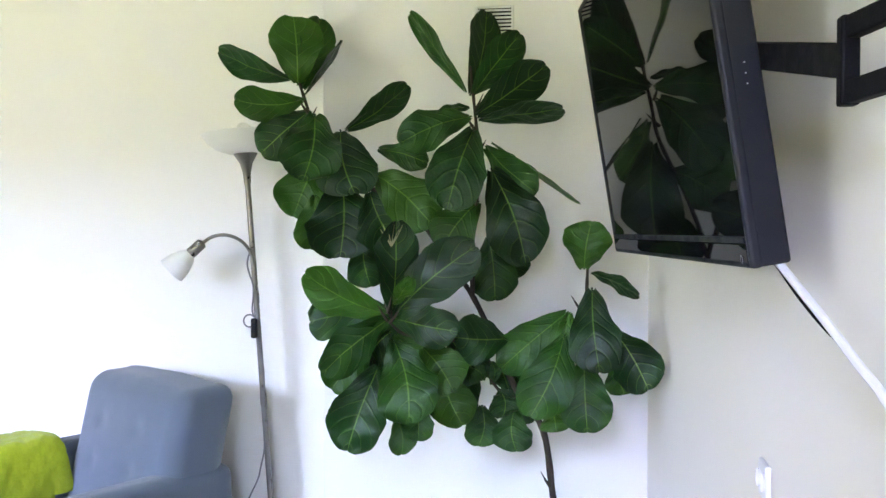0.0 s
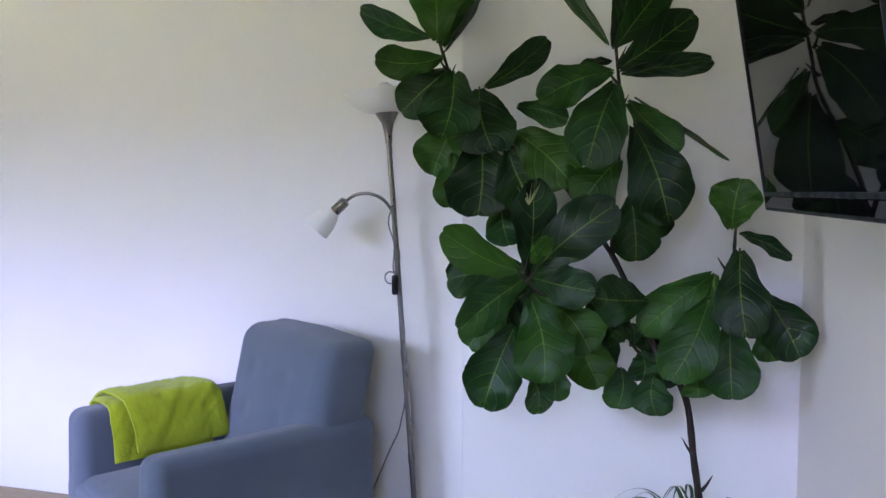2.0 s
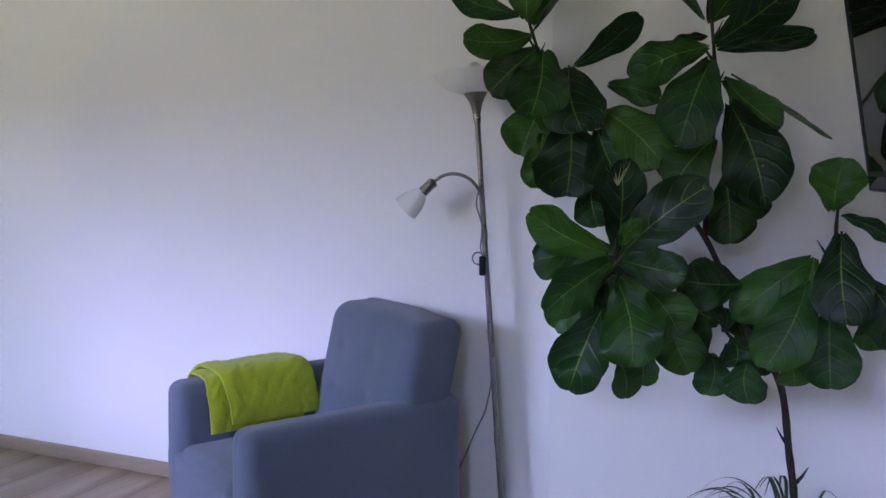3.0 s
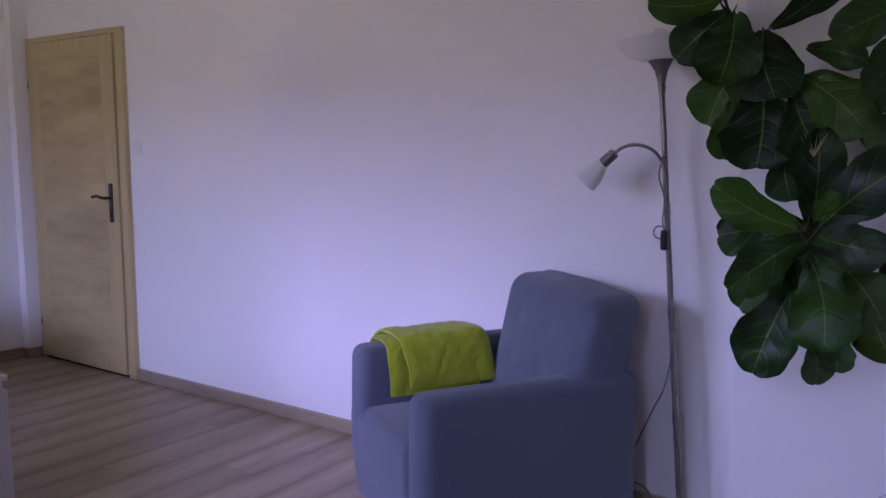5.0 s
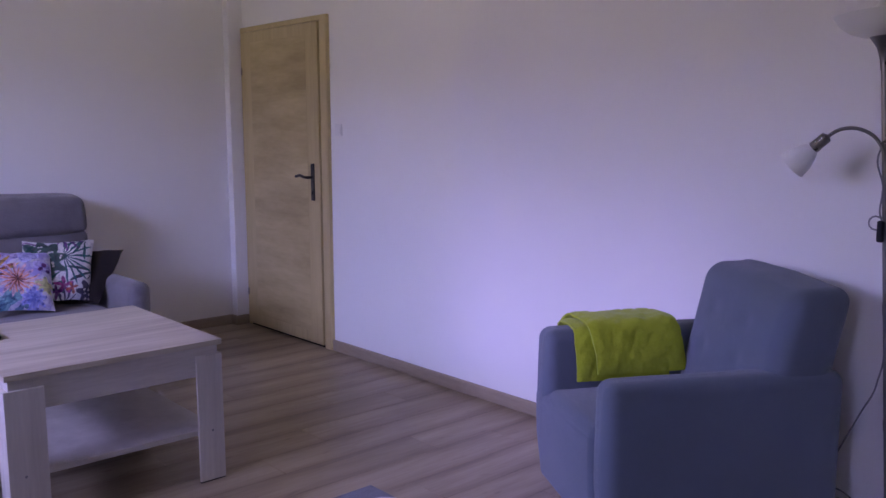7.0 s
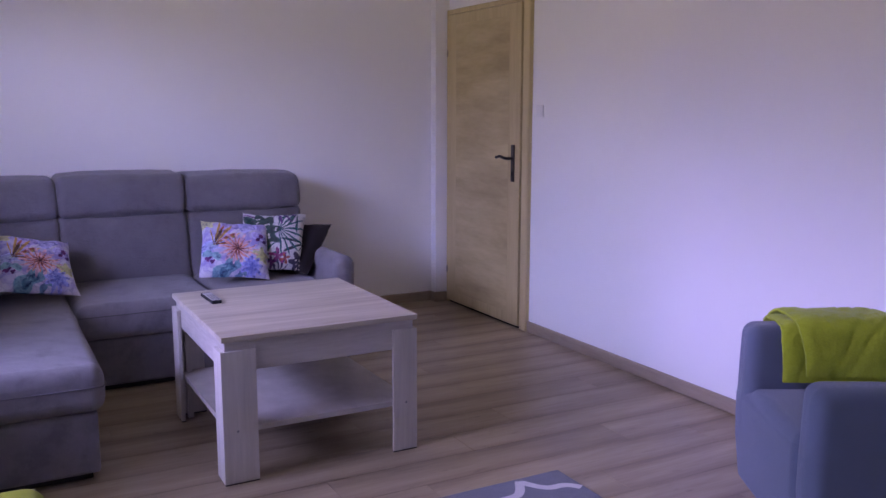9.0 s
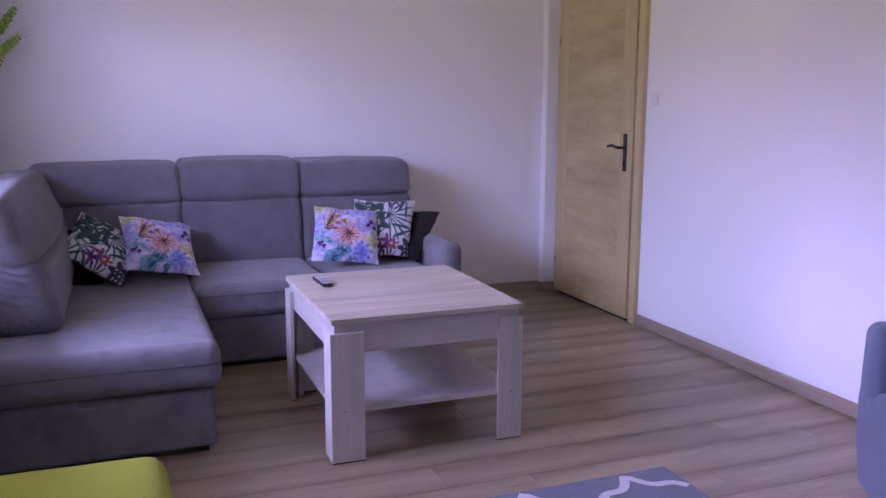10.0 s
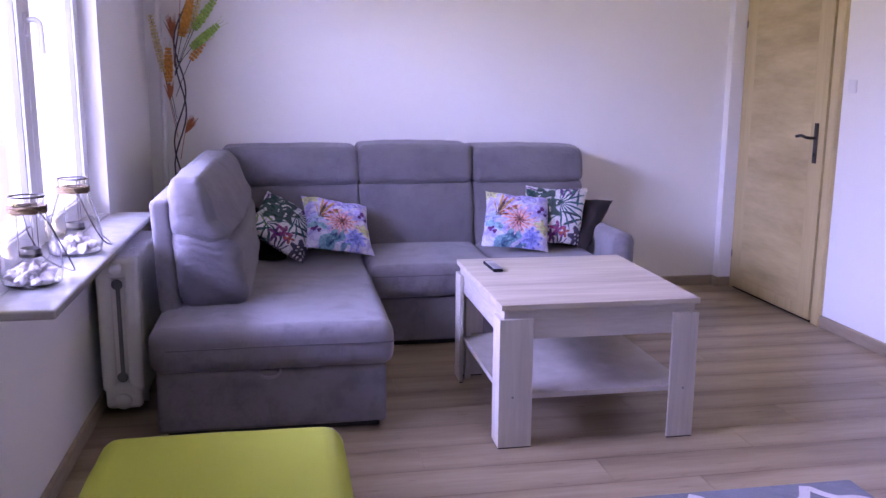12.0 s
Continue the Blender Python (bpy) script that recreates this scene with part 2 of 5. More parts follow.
BLACK_MATT = plain("black_powder_coat", (0.003, 0.003, 0.004), (0.005, 0.005, 0.006), 0.6, 10, 300, 0.2, spec=0.08)
BLACK_CASE = plain("black_plastic_case", (0.006, 0.007, 0.011), (0.01, 0.011, 0.016), 0.42, 8, 400, 0.1, spec=0.2)
WHITE_PLASTIC = plain("white_plastic", (0.76, 0.76, 0.75), (0.8, 0.8, 0.79), 0.34, 3, 100, 0.04, rough_var=0.02)
WHITE_ENAMEL = plain("white_radiator_enamel", (0.78, 0.78, 0.76), (0.84, 0.84, 0.82), 0.35, 9, 40, 0.15)
SOFA = fabric("grey_sofa_cloth", (0.155, 0.142, 0.152), (0.23, 0.213, 0.23), crease=1.0, nap=0.7)
STRAP = plain("grey_webbing", (0.22, 0.21, 0.22), (0.3, 0.28, 0.3), 0.7, 200)
SOFA_THREAD = plain("sofa_thread", (0.08, 0.073, 0.08), (0.1, 0.092, 0.1), 0.9)
SOFA_SOFT = fabric("grey_sofa_cloth_soft", (0.135, 0.124, 0.135), (0.185, 0.172, 0.185), crease=1.2, folds=0.3, nap=0.4)
SOFA_DARK = plain("black_sofa_foot", (0.01, 0.01, 0.01), (0.02, 0.02, 0.02), 0.6)
BLUE = fabric("slate_blue_cloth", (0.09, 0.114, 0.148), (0.122, 0.15, 0.19))
LIME = fabric("lime_green_fleece", (0.27, 0.34, 0.01), (0.43, 0.5, 0.03), 0.95, 420, 0.2, 1.6)
LIME_POUF = fabric("lime_green_cloth", (0.37, 0.405, 0.022), (0.455, 0.49, 0.038), 0.85, 900, 0.1, 0.15)
BROWN = fabric("dark_brown_cloth", (0.009, 0.006, 0.006), (0.016, 0.011, 0.011), 0.85, 700, 0.02)
TABLE_TOP = wood("table_top_oak", (0.38, 0.33, 0.245), (0.62, 0.56, 0.445), (1.0, 0.06, 1.0), 0.4, 8, streak=0.4, lo=0.46, hi=0.92)
TABLE_LEG = wood("table_pale_oak_upright", (0.42, 0.385, 0.33), (0.58, 0.54, 0.475), (1.0, 1.0, 0.07), 0.45, 16)
TABLE_RAIL = wood("table_pale_oak_level", (0.38, 0.35, 0.305), (0.54, 0.5, 0.445), (0.12, 0.12, 1.2), 0.45, 16)
RUG_GREY = fabric("blue_grey_rug_pile", (0.08, 0.09, 0.11), (0.125, 0.136, 0.158), 1.0, 350, 0.3, 0.8)
RUG_WHITE = fabric("off_white_rug_pile", (0.5, 0.485, 0.47), (0.64, 0.62, 0.6), 1.0, 350, 0.3, 0.8)
BARK = plain("brown_bark", (0.013, 0.008, 0.006), (0.042, 0.026, 0.019), 0.8, 25, 90, 0.8, depth=0.004)
SOIL = plain("dark_soil", (0.015, 0.01, 0.008), (0.04, 0.028, 0.02), 0.95, 30, 60, 1.0, depth=0.01)
POT = plain("pale_glazed_pot", (0.5, 0.49, 0.47), (0.6, 0.59, 0.57), 0.3, 5, 60, 0.1)
SILL = plain("polished_cream_stone", (0.36, 0.35, 0.33), (0.48, 0.47, 0.445), 0.06, 14, 60, 0.02, rough_var=0.03)
SHELL = plain("pale_sea_shell", (0.4, 0.35, 0.32), (0.72, 0.68, 0.65), 0.5, 25, 90, 0.4)
ROPE = plain("jute_rope", (0.12, 0.08, 0.045), (0.22, 0.155, 0.09), 0.9, 60, 300, 0.8)
CABLE_WHITE = plain("white_cable", (0.72, 0.72, 0.72), (0.78, 0.78, 0.78), 0.4)
CABLE_GREY = plain("grey_cable", (0.16, 0.16, 0.17), (0.2, 0.2, 0.21), 0.45)
TWIG = plain("dark_twig", (0.02, 0.014, 0.012), (0.05, 0.035, 0.03), 0.6, 30)
EAR_ORANGE = plain("orange_dried_ear", (0.55, 0.2, 0.02), (0.75, 0.36, 0.05), 0.7, 50)
SHEATH = plain("dry_bud_sheath", (0.16, 0.15, 0.07), (0.26, 0.25, 0.13), 0.7, 50)
EAR_GREEN = plain("green_dried_ear", (0.2, 0.36, 0.04), (0.36, 0.55, 0.1), 0.7, 50)
EAR_YELLOW = plain("straw_dried_ear", (0.58, 0.47, 0.2), (0.74, 0.62, 0.34), 0.7, 50)
EAR_RUST = plain("rust_dried_flower", (0.3, 0.08, 0.025), (0.48, 0.16, 0.05), 0.75, 50)


def glassy(name, colour=(1, 1, 1), rough=0.0, ior=1.45):
    m, t, b = nodes_of(name)
    b.inputs["Base Color"].default_value = (*colour, 1)
    b.inputs["Transmission Weight"].default_value = 1
    b.inputs["Roughness"].default_value = rough
    b.inputs["IOR"].default_value = ior
    return m


GLASS = glassy("clear_glass")
m_, t_, b_ = nodes_of("frosted_white_glass")
b_.inputs["Base Color"].default_value = (0.82, 0.82, 0.79, 1)
b_.inputs["Roughness"].default_value = 0.35
b_.inputs["Subsurface Weight"].default_value = 0.3
b_.inputs["Subsurface Radius"].default_value = (0.02, 0.02, 0.02)
FROST = m_
m_, t_, b_ = nodes_of("glossy_black_screen")
b_.inputs["Base Color"].default_value = (0.004, 0.004, 0.005, 1)
t_.links.new(ramp(t_, noise_of(t_, place(t_), 6.0), [(0.3, grey(0.015)), (0.7, grey(0.03))]), b_.inputs["Roughness"])
b_.inputs["IOR"].default_value = 1.5
b_.inputs["Specular IOR Level"].default_value = 0.13
SCREEN = m_


def leaf_material():
    m, t, b = nodes_of("fig_leaf_green")
    uv = t.nodes.new("ShaderNodeUVMap").outputs[0]
    sep = t.nodes.new("ShaderNodeSeparateXYZ")
    t.links.new(uv, sep.inputs[0])

    def math_(op, a, b2=None, c=None):
        n = t.nodes.new("ShaderNodeMath")
        n.operation = op
        for k, v in enumerate((a, b2, c)):
            if v is None:
                continue
            if isinstance(v, (int, float)):
                n.inputs[k].default_value = v
            else:
                t.links.new(v, n.inputs[k])
        return n.outputs[0]

    across = math_("ABSOLUTE", math_("MULTIPLY_ADD", sep.outputs[0], 2.0, -1.0))
    along = sep.outputs[1]
    rib = math_("LESS_THAN", across, math_("MULTIPLY_ADD", along, -0.028, 0.042))
    stray = noise_of(t, place(t), 11.0, 2.0)
    phase = math_("MULTIPLY_ADD", along, 5.6, math_("MULTIPLY", math_("POWER", across, 1.5), -1.9))
    phase = math_("MULTIPLY_ADD", stray, 0.7, phase)
    saw = math_("ABSOLUTE", math_("SUBTRACT", math_("FRACT", phase), 0.5))
    vein = math_("LESS_THAN", saw, math_("MULTIPLY_ADD", across, -0.026, 0.034))
    net = t.nodes.new("ShaderNodeTexVoronoi")
    net.feature = "DISTANCE_TO_EDGE"
    net.inputs["Scale"].default_value = 60.0
    w = place(t)
    t.links.new(w, net.inputs["Vector"])
    info = t.nodes.new("ShaderNodeObjectInfo")
    cloud = math_("ADD", noise_of(t, w, 9.0), math_("MULTIPLY_ADD", info.outputs["Random"], 0.5, -0.25))
    base = ramp(t, cloud, [(0.25, (0.004, 0.018, 0.004)), (0.55, (0.009, 0.04, 0.006)), (0.88, (0.027, 0.088, 0.01))])
    tinge = t.nodes.new("ShaderNodeMix")
    tinge.data_type = "RGBA"
    t.links.new(math_("MULTIPLY", math_("MAXIMUM", math_("SUBTRACT", math_("FRACT", math_("MULTIPLY", info.outputs["Random"], 7.3)), 0.55), 0.0), 1.5), tinge.inputs["Factor"])
    t.links.new(base, tinge.inputs["A"])
    tinge.inputs["B"].default_value = (0.034, 0.095, 0.008, 1)
    base = tinge.outputs["Result"]
    mark = math_("MAXIMUM", math_("MULTIPLY", rib, 0.65), math_("MULTIPLY", vein, 0.32))
    mix = t.nodes.new("ShaderNodeMix")
    mix.data_type = "RGBA"
    t.links.new(mark, mix.inputs["Factor"])
    t.links.new(base, mix.inputs["A"])
    mix.inputs["B"].default_value = (0.13, 0.23, 0.04, 1)
    t.links.new(mix.outputs["Result"], b.inputs["Base Color"])
    t.links.new(ramp(t, noise_of(t, w, 30.0), [(0.3, grey(0.3)), (0.7, grey(0.44))]), b.inputs["Roughness"])
    b.inputs["Specular IOR Level"].default_value = 0.22
    h = math_("ADD", math_("MINIMUM", math_("MULTIPLY", saw, 3.0), 0.5), math_("MULTIPLY", net.outputs["Distance"], 0.3))
    bump(t, b, h, 0.42, 0.004)
    return m


LEAF = leaf_material()
GRASS = plain("strap_leaf_green", (0.014, 0.042, 0.012), (0.045, 0.1, 0.03), 0.45, 20, 80, 0.2)


def print_material(name, motifs, ground):
    """Cushion cloth printed with flowers and fans: centre, radius, count and depth of petals, turn, colours of rim and heart; a fan adds its heading and half angle."""
    m, t, b = nodes_of(name)
    w = place(t)
    warp = add(t, "ShaderNodeTexNoise", Scale=26.0, Detail=4.0)
    t.links.new(w, warp.inputs["Vector"])
    off = t.nodes.new("ShaderNodeVectorMath")
    off.operation = "MULTIPLY_ADD"
    off.inputs[1].default_value = (0.02, 0.02, 0.02)
    t.links.new(warp.outputs["Color"], off.inputs[0])
    t.links.new(w, off.inputs[2])

    def m2(op, *given):
        n = t.nodes.new("ShaderNodeMath")
        n.operation = op
        for k, v in enumerate(given):
            if isinstance(v, (int, float)):
                n.inputs[k].default_value = v
            else:
                t.links.new(v, n.inputs[k])
        return n.outputs[0]

    colour = ramp(t, noise_of(t, w, 14.0), [(0.4, ground[0]), (0.62, ground[1])])
    for cx, cz, radius, petals, ripple, turn, rim, heart, *fan in motifs:
        sh = t.nodes.new("ShaderNodeVectorMath")
        sh.operation = "SUBTRACT"
        sh.inputs[1].default_value = (cx + 0.01, 0, cz + 0.01)
        t.links.new(off.outputs[0], sh.inputs[0])
        sp = t.nodes.new("ShaderNodeSeparateXYZ")
        t.links.new(sh.outputs[0], sp.inputs[0])
        ang = m2("ARCTAN2", sp.outputs[2], sp.outputs[0])
        dist = m2("SQRT", m2("ADD", m2("MULTIPLY", sp.outputs[0], sp.outputs[0]), m2("MULTIPLY", sp.outputs[2], sp.outputs[2])))
        reach = m2("MULTIPLY_ADD", m2("SINE", m2("MULTIPLY_ADD", ang, float(petals), turn)), radius * ripple, radius * (1 - ripple))
        if fan:
            open_ = m2("SUBTRACT", m2("COSINE", m2("SUBTRACT", ang, radians(fan[0]))), math.cos(radians(fan[1])))
            reach = m2("MULTIPLY", reach, m2("MINIMUM", m2("MAXIMUM", m2("MULTIPLY", open_, 5.0), 0.0), 1.0))
        part_of = m2("DIVIDE", dist, m2("MAXIMUM", reach, 0.001))
        shade = ramp(t, part_of, [(0.0, heart), (0.22, tuple((2 * p + q) / 3 for p, q in zip(rim, heart))), (0.75, rim), (1.0, tuple(min(1, 1.3 * v) for v in rim))])
        wash = t.nodes.new("ShaderNodeMix")
        wash.data_type = "RGBA"
        wash.blend_type = "MULTIPLY"
        wash.inputs["Factor"].default_value = 0.85
        t.links.new(shade, wash.inputs["A"])
        t.links.new(ramp(t, noise_of(t, w, 48.0, 4.0, 0.6), [(0.34, (0.12, 0.12, 0.3)), (0.46, (0.72, 0.7, 0.82)), (0.6, (1, 1, 1))]), wash.inputs["B"])
        shade = wash.outputs["Result"]
        mix = t.nodes.new("ShaderNodeMix")
        mix.data_type = "RGBA"
        t.links.new(m2("MINIMUM", m2("MAXIMUM", m2("MULTIPLY_ADD", part_of, -9.0, 9.4), 0.0), 0.93), mix.inputs["Factor"])
        t.links.new(colour, mix.inputs["A"])
        t.links.new(shade, mix.inputs["B"])
        colour = mix.outputs["Result"]
    ink = t.nodes.new("ShaderNodeMix")
    ink.data_type = "RGBA"
    ink.blend_type = "MULTIPLY"
    ink.inputs["Factor"].default_value = 0.5
    t.links.new(colour, ink.inputs["A"])
    t.links.new(ramp(t, noise_of(t, w, 15.0, 2.0, 0.5), [(0.4, (1, 1, 1)), (0.425, (0.25, 0.3, 0.5)), (0.44, (1, 1, 1)), (0.55, (1, 1, 1)), (0.565, (0.35, 0.3, 0.5)), (0.58, (1, 1, 1))]), ink.inputs["B"])
    t.links.new(ink.outputs["Result"], b.inputs["Base Color"])
    b.inputs["Roughness"].default_value = 0.85
    b.inputs["Specular IOR Level"].default_value = 0.2
    bump(t, b, noise_of(t, w, 700.0, 2.0), 0.2, 0.001)
    return m


TEAL, LILAC, PEACH, YELLOW, PLUM, BLUEBELL = (0.22, 0.45, 0.47), (0.5, 0.42, 0.72), (0.75, 0.4, 0.42), (0.62, 0.62, 0.28), (0.16, 0.02, 0.16), (0.24, 0.27, 0.6)
FERN, NIGHT = (0.015, 0.11, 0.1), (0.015, 0.03, 0.05)
MINT, CREAM = (0.35, 0.55, 0.5), (0.72, 0.68, 0.6)
DUSK, SKIN, COAL = (0.3, 0.24, 0.62), (0.78, 0.5, 0.42), (0.03, 0.02, 0.03)
FLORAL = print_material("floral_print_cloth", [
    (-0.03, 0.12, 0.075, 2, 0.3, 0.4, LILAC, (0.62, 0.58, 0.82)), (0.06, 0.13, 0.06, 3, 0.15, 1.4, (0.5, 0.5, 0.8), (0.36, 0.36, 0.7)), (-0.12, 0.0, 0.07, 2, 0.3, 1.0, (0.45, 0.5, 0.78), MINT),
    (-0.15, 0.15, 0.05, 5, 0.2, 0.2, YELLOW, (0.5, 0.5, 0.16)), (-0.05, -0.13, 0.09, 2, 0.35, 0.2, (0.16, 0.36, 0.42), MINT), (-0.05, -0.135, 0.05, 2, 0.4, 0.2, (0.06, 0.17, 0.24), TEAL), (0.03, -0.155, 0.04, 2, 0.5, 0.6, (0.1, 0.22, 0.34), TEAL),
    (-0.13, -0.06, 0.05, 2, 0.4, 2.4, TEAL, (0.3, 0.5, 0.62)), (0.13, -0.055, 0.05, 5, 0.2, 0.3, YELLOW, (0.45, 0.48, 0.14)), (0.13, 0.06, 0.05, 2, 0.3, 2.0, (0.55, 0.5, 0.82), DUSK),
    (-0.12, 0.0, 0.16, 15, 0.72, 0.6, (0.6, 0.34, 0.06), (0.16, 0.05, 0.03), 45, 62), (-0.12, 0.005, 0.14, 11, 0.8, 1.9, (0.42, 0.1, 0.04), (0.1, 0.04, 0.1), 40, 52), (-0.12, 0.01, 0.1, 7, 0.8, 0.4, (0.14, 0.09, 0.05), COAL, 60, 48),
    (0.0, -0.02, 0.1, 13, 0.3, 0.0, (0.74, 0.46, 0.5), PEACH), (0.0, -0.02, 0.074, 15, 0.5, 0.9, (0.7, 0.26, 0.18), (0.45, 0.12, 0.06)), (0.005, -0.018, 0.034, 9, 0.4, 0.5, (0.14, 0.04, 0.04), COAL), (0.03, -0.03, 0.09, 17, 0.8, 0.5, (0.8, 0.42, 0.3), SKIN, -10, 60),
    (0.075, -0.12, 0.064, 9, 0.18, 0.5, (0.34, 0.38, 0.76), (0.12, 0.16, 0.5)), (0.075, -0.12, 0.04, 7, 0.3, 0.1, (0.2, 0.25, 0.62), (0.5, 0.52, 0.8)), (0.075, -0.12, 0.018, 5, 0.3, 0.9, (0.1, 0.14, 0.45), BLUEBELL),
    (0.135, 0.065, 0.016, 2, 0.15, 0.0, PLUM, COAL), (0.115, 0.04, 0.014, 2, 0.15, 0.0, PLUM, COAL), (0.15, 0.03, 0.013, 2, 0.15, 0.0, (0.1, 0.03, 0.2), COAL), (-0.15, -0.08, 0.018, 3, 0.2, 0.0, PLUM, COAL), (-0.13, -0.1, 0.013, 3, 0.2, 0.0, PLUM, COAL)],
    ((0.62, 0.6, 0.7), (0.31, 0.27, 0.57)))
spots = [(-0.075 + 0.03 * math.cos(0.8 * k) * (1 + k % 3), 0.05 + 0.024 * math.sin(0.8 * k) * (1 + k % 3), 0.011 + 0.003 * (k % 2), 2, 0.4, 0.7 * k, CREAM, CREAM) for k in range(11)]
PALM = print_material("palm_print_cloth", [
    (-0.16, 0.17, 0.13, 11, 0.8, 0.0, PLUM, (0.25, 0.1, 0.3), -70, 60), (-0.16, -0.03, 0.12, 13, 0.75, 0.2, (0.2, 0.34, 0.1), (0.1, 0.14, 0.05), -30, 70),
    (0.16, 0.17, 0.13, 13, 0.72, 0.0, FERN, NIGHT, 215, 60), (0.17, -0.02, 0.14, 11, 0.74, 0.5, NIGHT, FERN, 190, 50), (-0.17, 0.07, 0.1, 9, 0.72, 0.5, (0.03, 0.12, 0.05), NIGHT, 0, 70), (0.02, -0.18, 0.11, 11, 0.74, 0.9, (0.05, 0.03, 0.12), NIGHT, 90, 60),
    (-0.075, 0.05, 0.125, 9, 0.16, 0.6, (0.008, 0.055, 0.042), (0.015, 0.1, 0.07)), *spots,
    (0.03, 0.06, 0.165, 19, 0.76, 0.3, (0.02, 0.13, 0.14), (0.01, 0.06, 0.08), -10, 100), (0.05, 0.2, 0.11, 11, 0.75, 0.0, (0.16, 0.05, 0.22), NIGHT, -60, 70),
    (-0.1, -0.09, 0.12, 13, 0.72, 0.2, FERN, NIGHT, -20, 75), (0.01, -0.095, 0.05, 5, 0.4, 0.0, (0.36, 0.05, 0.2), (0.13, 0.02, 0.1)), (0.05, -0.11, 0.03, 4, 0.4, 0.4, (0.5, 0.12, 0.06), PLUM), (-0.03, -0.125, 0.035, 4, 0.4, 1.4, PLUM, (0.3, 0.1, 0.3)),
    (0.14, -0.14, 0.075, 7, 0.2, 0.0, (0.03, 0.02, 0.07), NIGHT), *[(0.115 + 0.022 * (k % 3), -0.165 + 0.022 * (k // 3), 0.007, 2, 0.2, 0.0, CREAM, CREAM) for k in range(9)],
    (-0.14, -0.17, 0.1, 11, 0.75, 1.0, FERN, NIGHT, 50, 60)],
    ((0.7, 0.69, 0.68), (0.58, 0.56, 0.6)))

# ---- structure: room 5.8 x 3.8 m ----
YA, XS, YW, ZC = 2.535, -4.755, -1.29, 2.6
TVX0, TVX1 = 0.99, 1.143  # the television wall runs slightly out of square


def structure(name, bm, material, label, parent=None):
    return tagged(part(name, bm, material, parent, smooth=False), label, kind="structure")


floor = structure("floor", block(bmesh.new(), XS - 0.2, 1.4, YW - 0.3, YA + 0.25, -0.12, -0.009), GAP, "oak laminate floor laid in long boards")
structure("ceiling", block(bmesh.new(), XS - 0.2, 1.4, YW - 0.35, YA + 0.25, ZC, ZC + 0.15), CEIL, "plain white painted ceiling")

# door wall, with the opening for the door
wall_a = bmesh.new()
block(wall_a, -3.70, 1.25, YA, YA + 0.16, -0.01, ZC)
block(wall_a, XS - 0.16, -4.66, YA, YA + 0.16, -0.01, ZC)
block(wall_a, -4.66, -3.70, YA, YA + 0.16, 2.03, ZC)
structure("wall_north", wall_a, WALL, "white painted plaster wall with a doorway")
structure("wall_west", block(bmesh.new(), XS - 0.16, XS, YW - 0.3, YA, -0.01, ZC), WALL, "white painted plaster wall behind the sofa")
structure("corner_column", B(XS, -4.685, 2.425, YA, -0.01, ZC, r=0.004, flat=1, arc=2), WALL, "white boxed-in corner beside the door")
structure("chimney_breast", B(-0.131, 1.03, 2.44, YA, -0.01, ZC, r=0.005, flat=1, arc=2), WALL, "white chimney breast with a vent near its top")

tvw = bmesh.new()
low = [tvw.verts.new((x, y, -0.01)) for x, y in ((TVX0, 2.44), (TVX1, YW - 0.1), (TVX1 + 0.15, YW - 0.1), (TVX0 + 0.2, 2.44))]
top = [tvw.verts.new(v.co + Vector((0, 0, ZC + 0.01))) for v in low]
tvw.faces.new(low), tvw.faces.new(top)
for k in range(4):
    tvw.faces.new((low[k], low[(k + 1) % 4], top[(k + 1) % 4], top[k]))
structure("wall_east", tvw, WALL_GREY, "cream painted wall that carries the television")

WX0, WX1, WZ0, WZ1 = -3.41, -1.66, 0.74, 2.25
DX0, DX1, DZ0, DZ1 = 0.22, 0.75, 0.74, 2.25  # second, smaller window
win = bmesh.new()
block(win, XS - 0.16, WX0, YW - 0.3, YW, -0.01, ZC)
block(win, WX1, DX0, YW - 0.3, YW, -0.01, ZC)
block(win, DX1, 1.4, YW - 0.3, YW, -0.01, ZC)
block(win, DX0, DX1, YW - 0.3, YW, -0.01, DZ0)
block(win, DX0, DX1, YW - 0.3, YW, DZ1, ZC)
block(win, WX0, WX1, YW - 0.3, YW, -0.01, WZ0)
block(win, WX0, WX1, YW - 0.3, YW, WZ1, ZC)
structure("wall_south", win, WALL, "white painted wall with two window openings")


def skirting(x0, x1, y0, y1):
    return structure("baseboard", B(x0, x1, y0, y1, 0.0, 0.068, r=0.006, flat=1, arc=3), SKIRT, "low oak-coloured baseboard along the wall")


skirting(-3.645, -0.134, YA - 0.018, YA)
skirting(-0.145, 0.98, 2.422, 2.44)
skirting(XS, XS + 0.018, -1.25, 2.42)
skirting(XS + 0.019, -4.685, 2.407, 2.425)
skirting(-4.685, -4.667, 2.407, 2.515)
skirting(-4.73, 1.12, YW, YW + 0.018)

# floor boards
random.seed(4)
BW, BL = 0.2, 1.285
lengths = {}


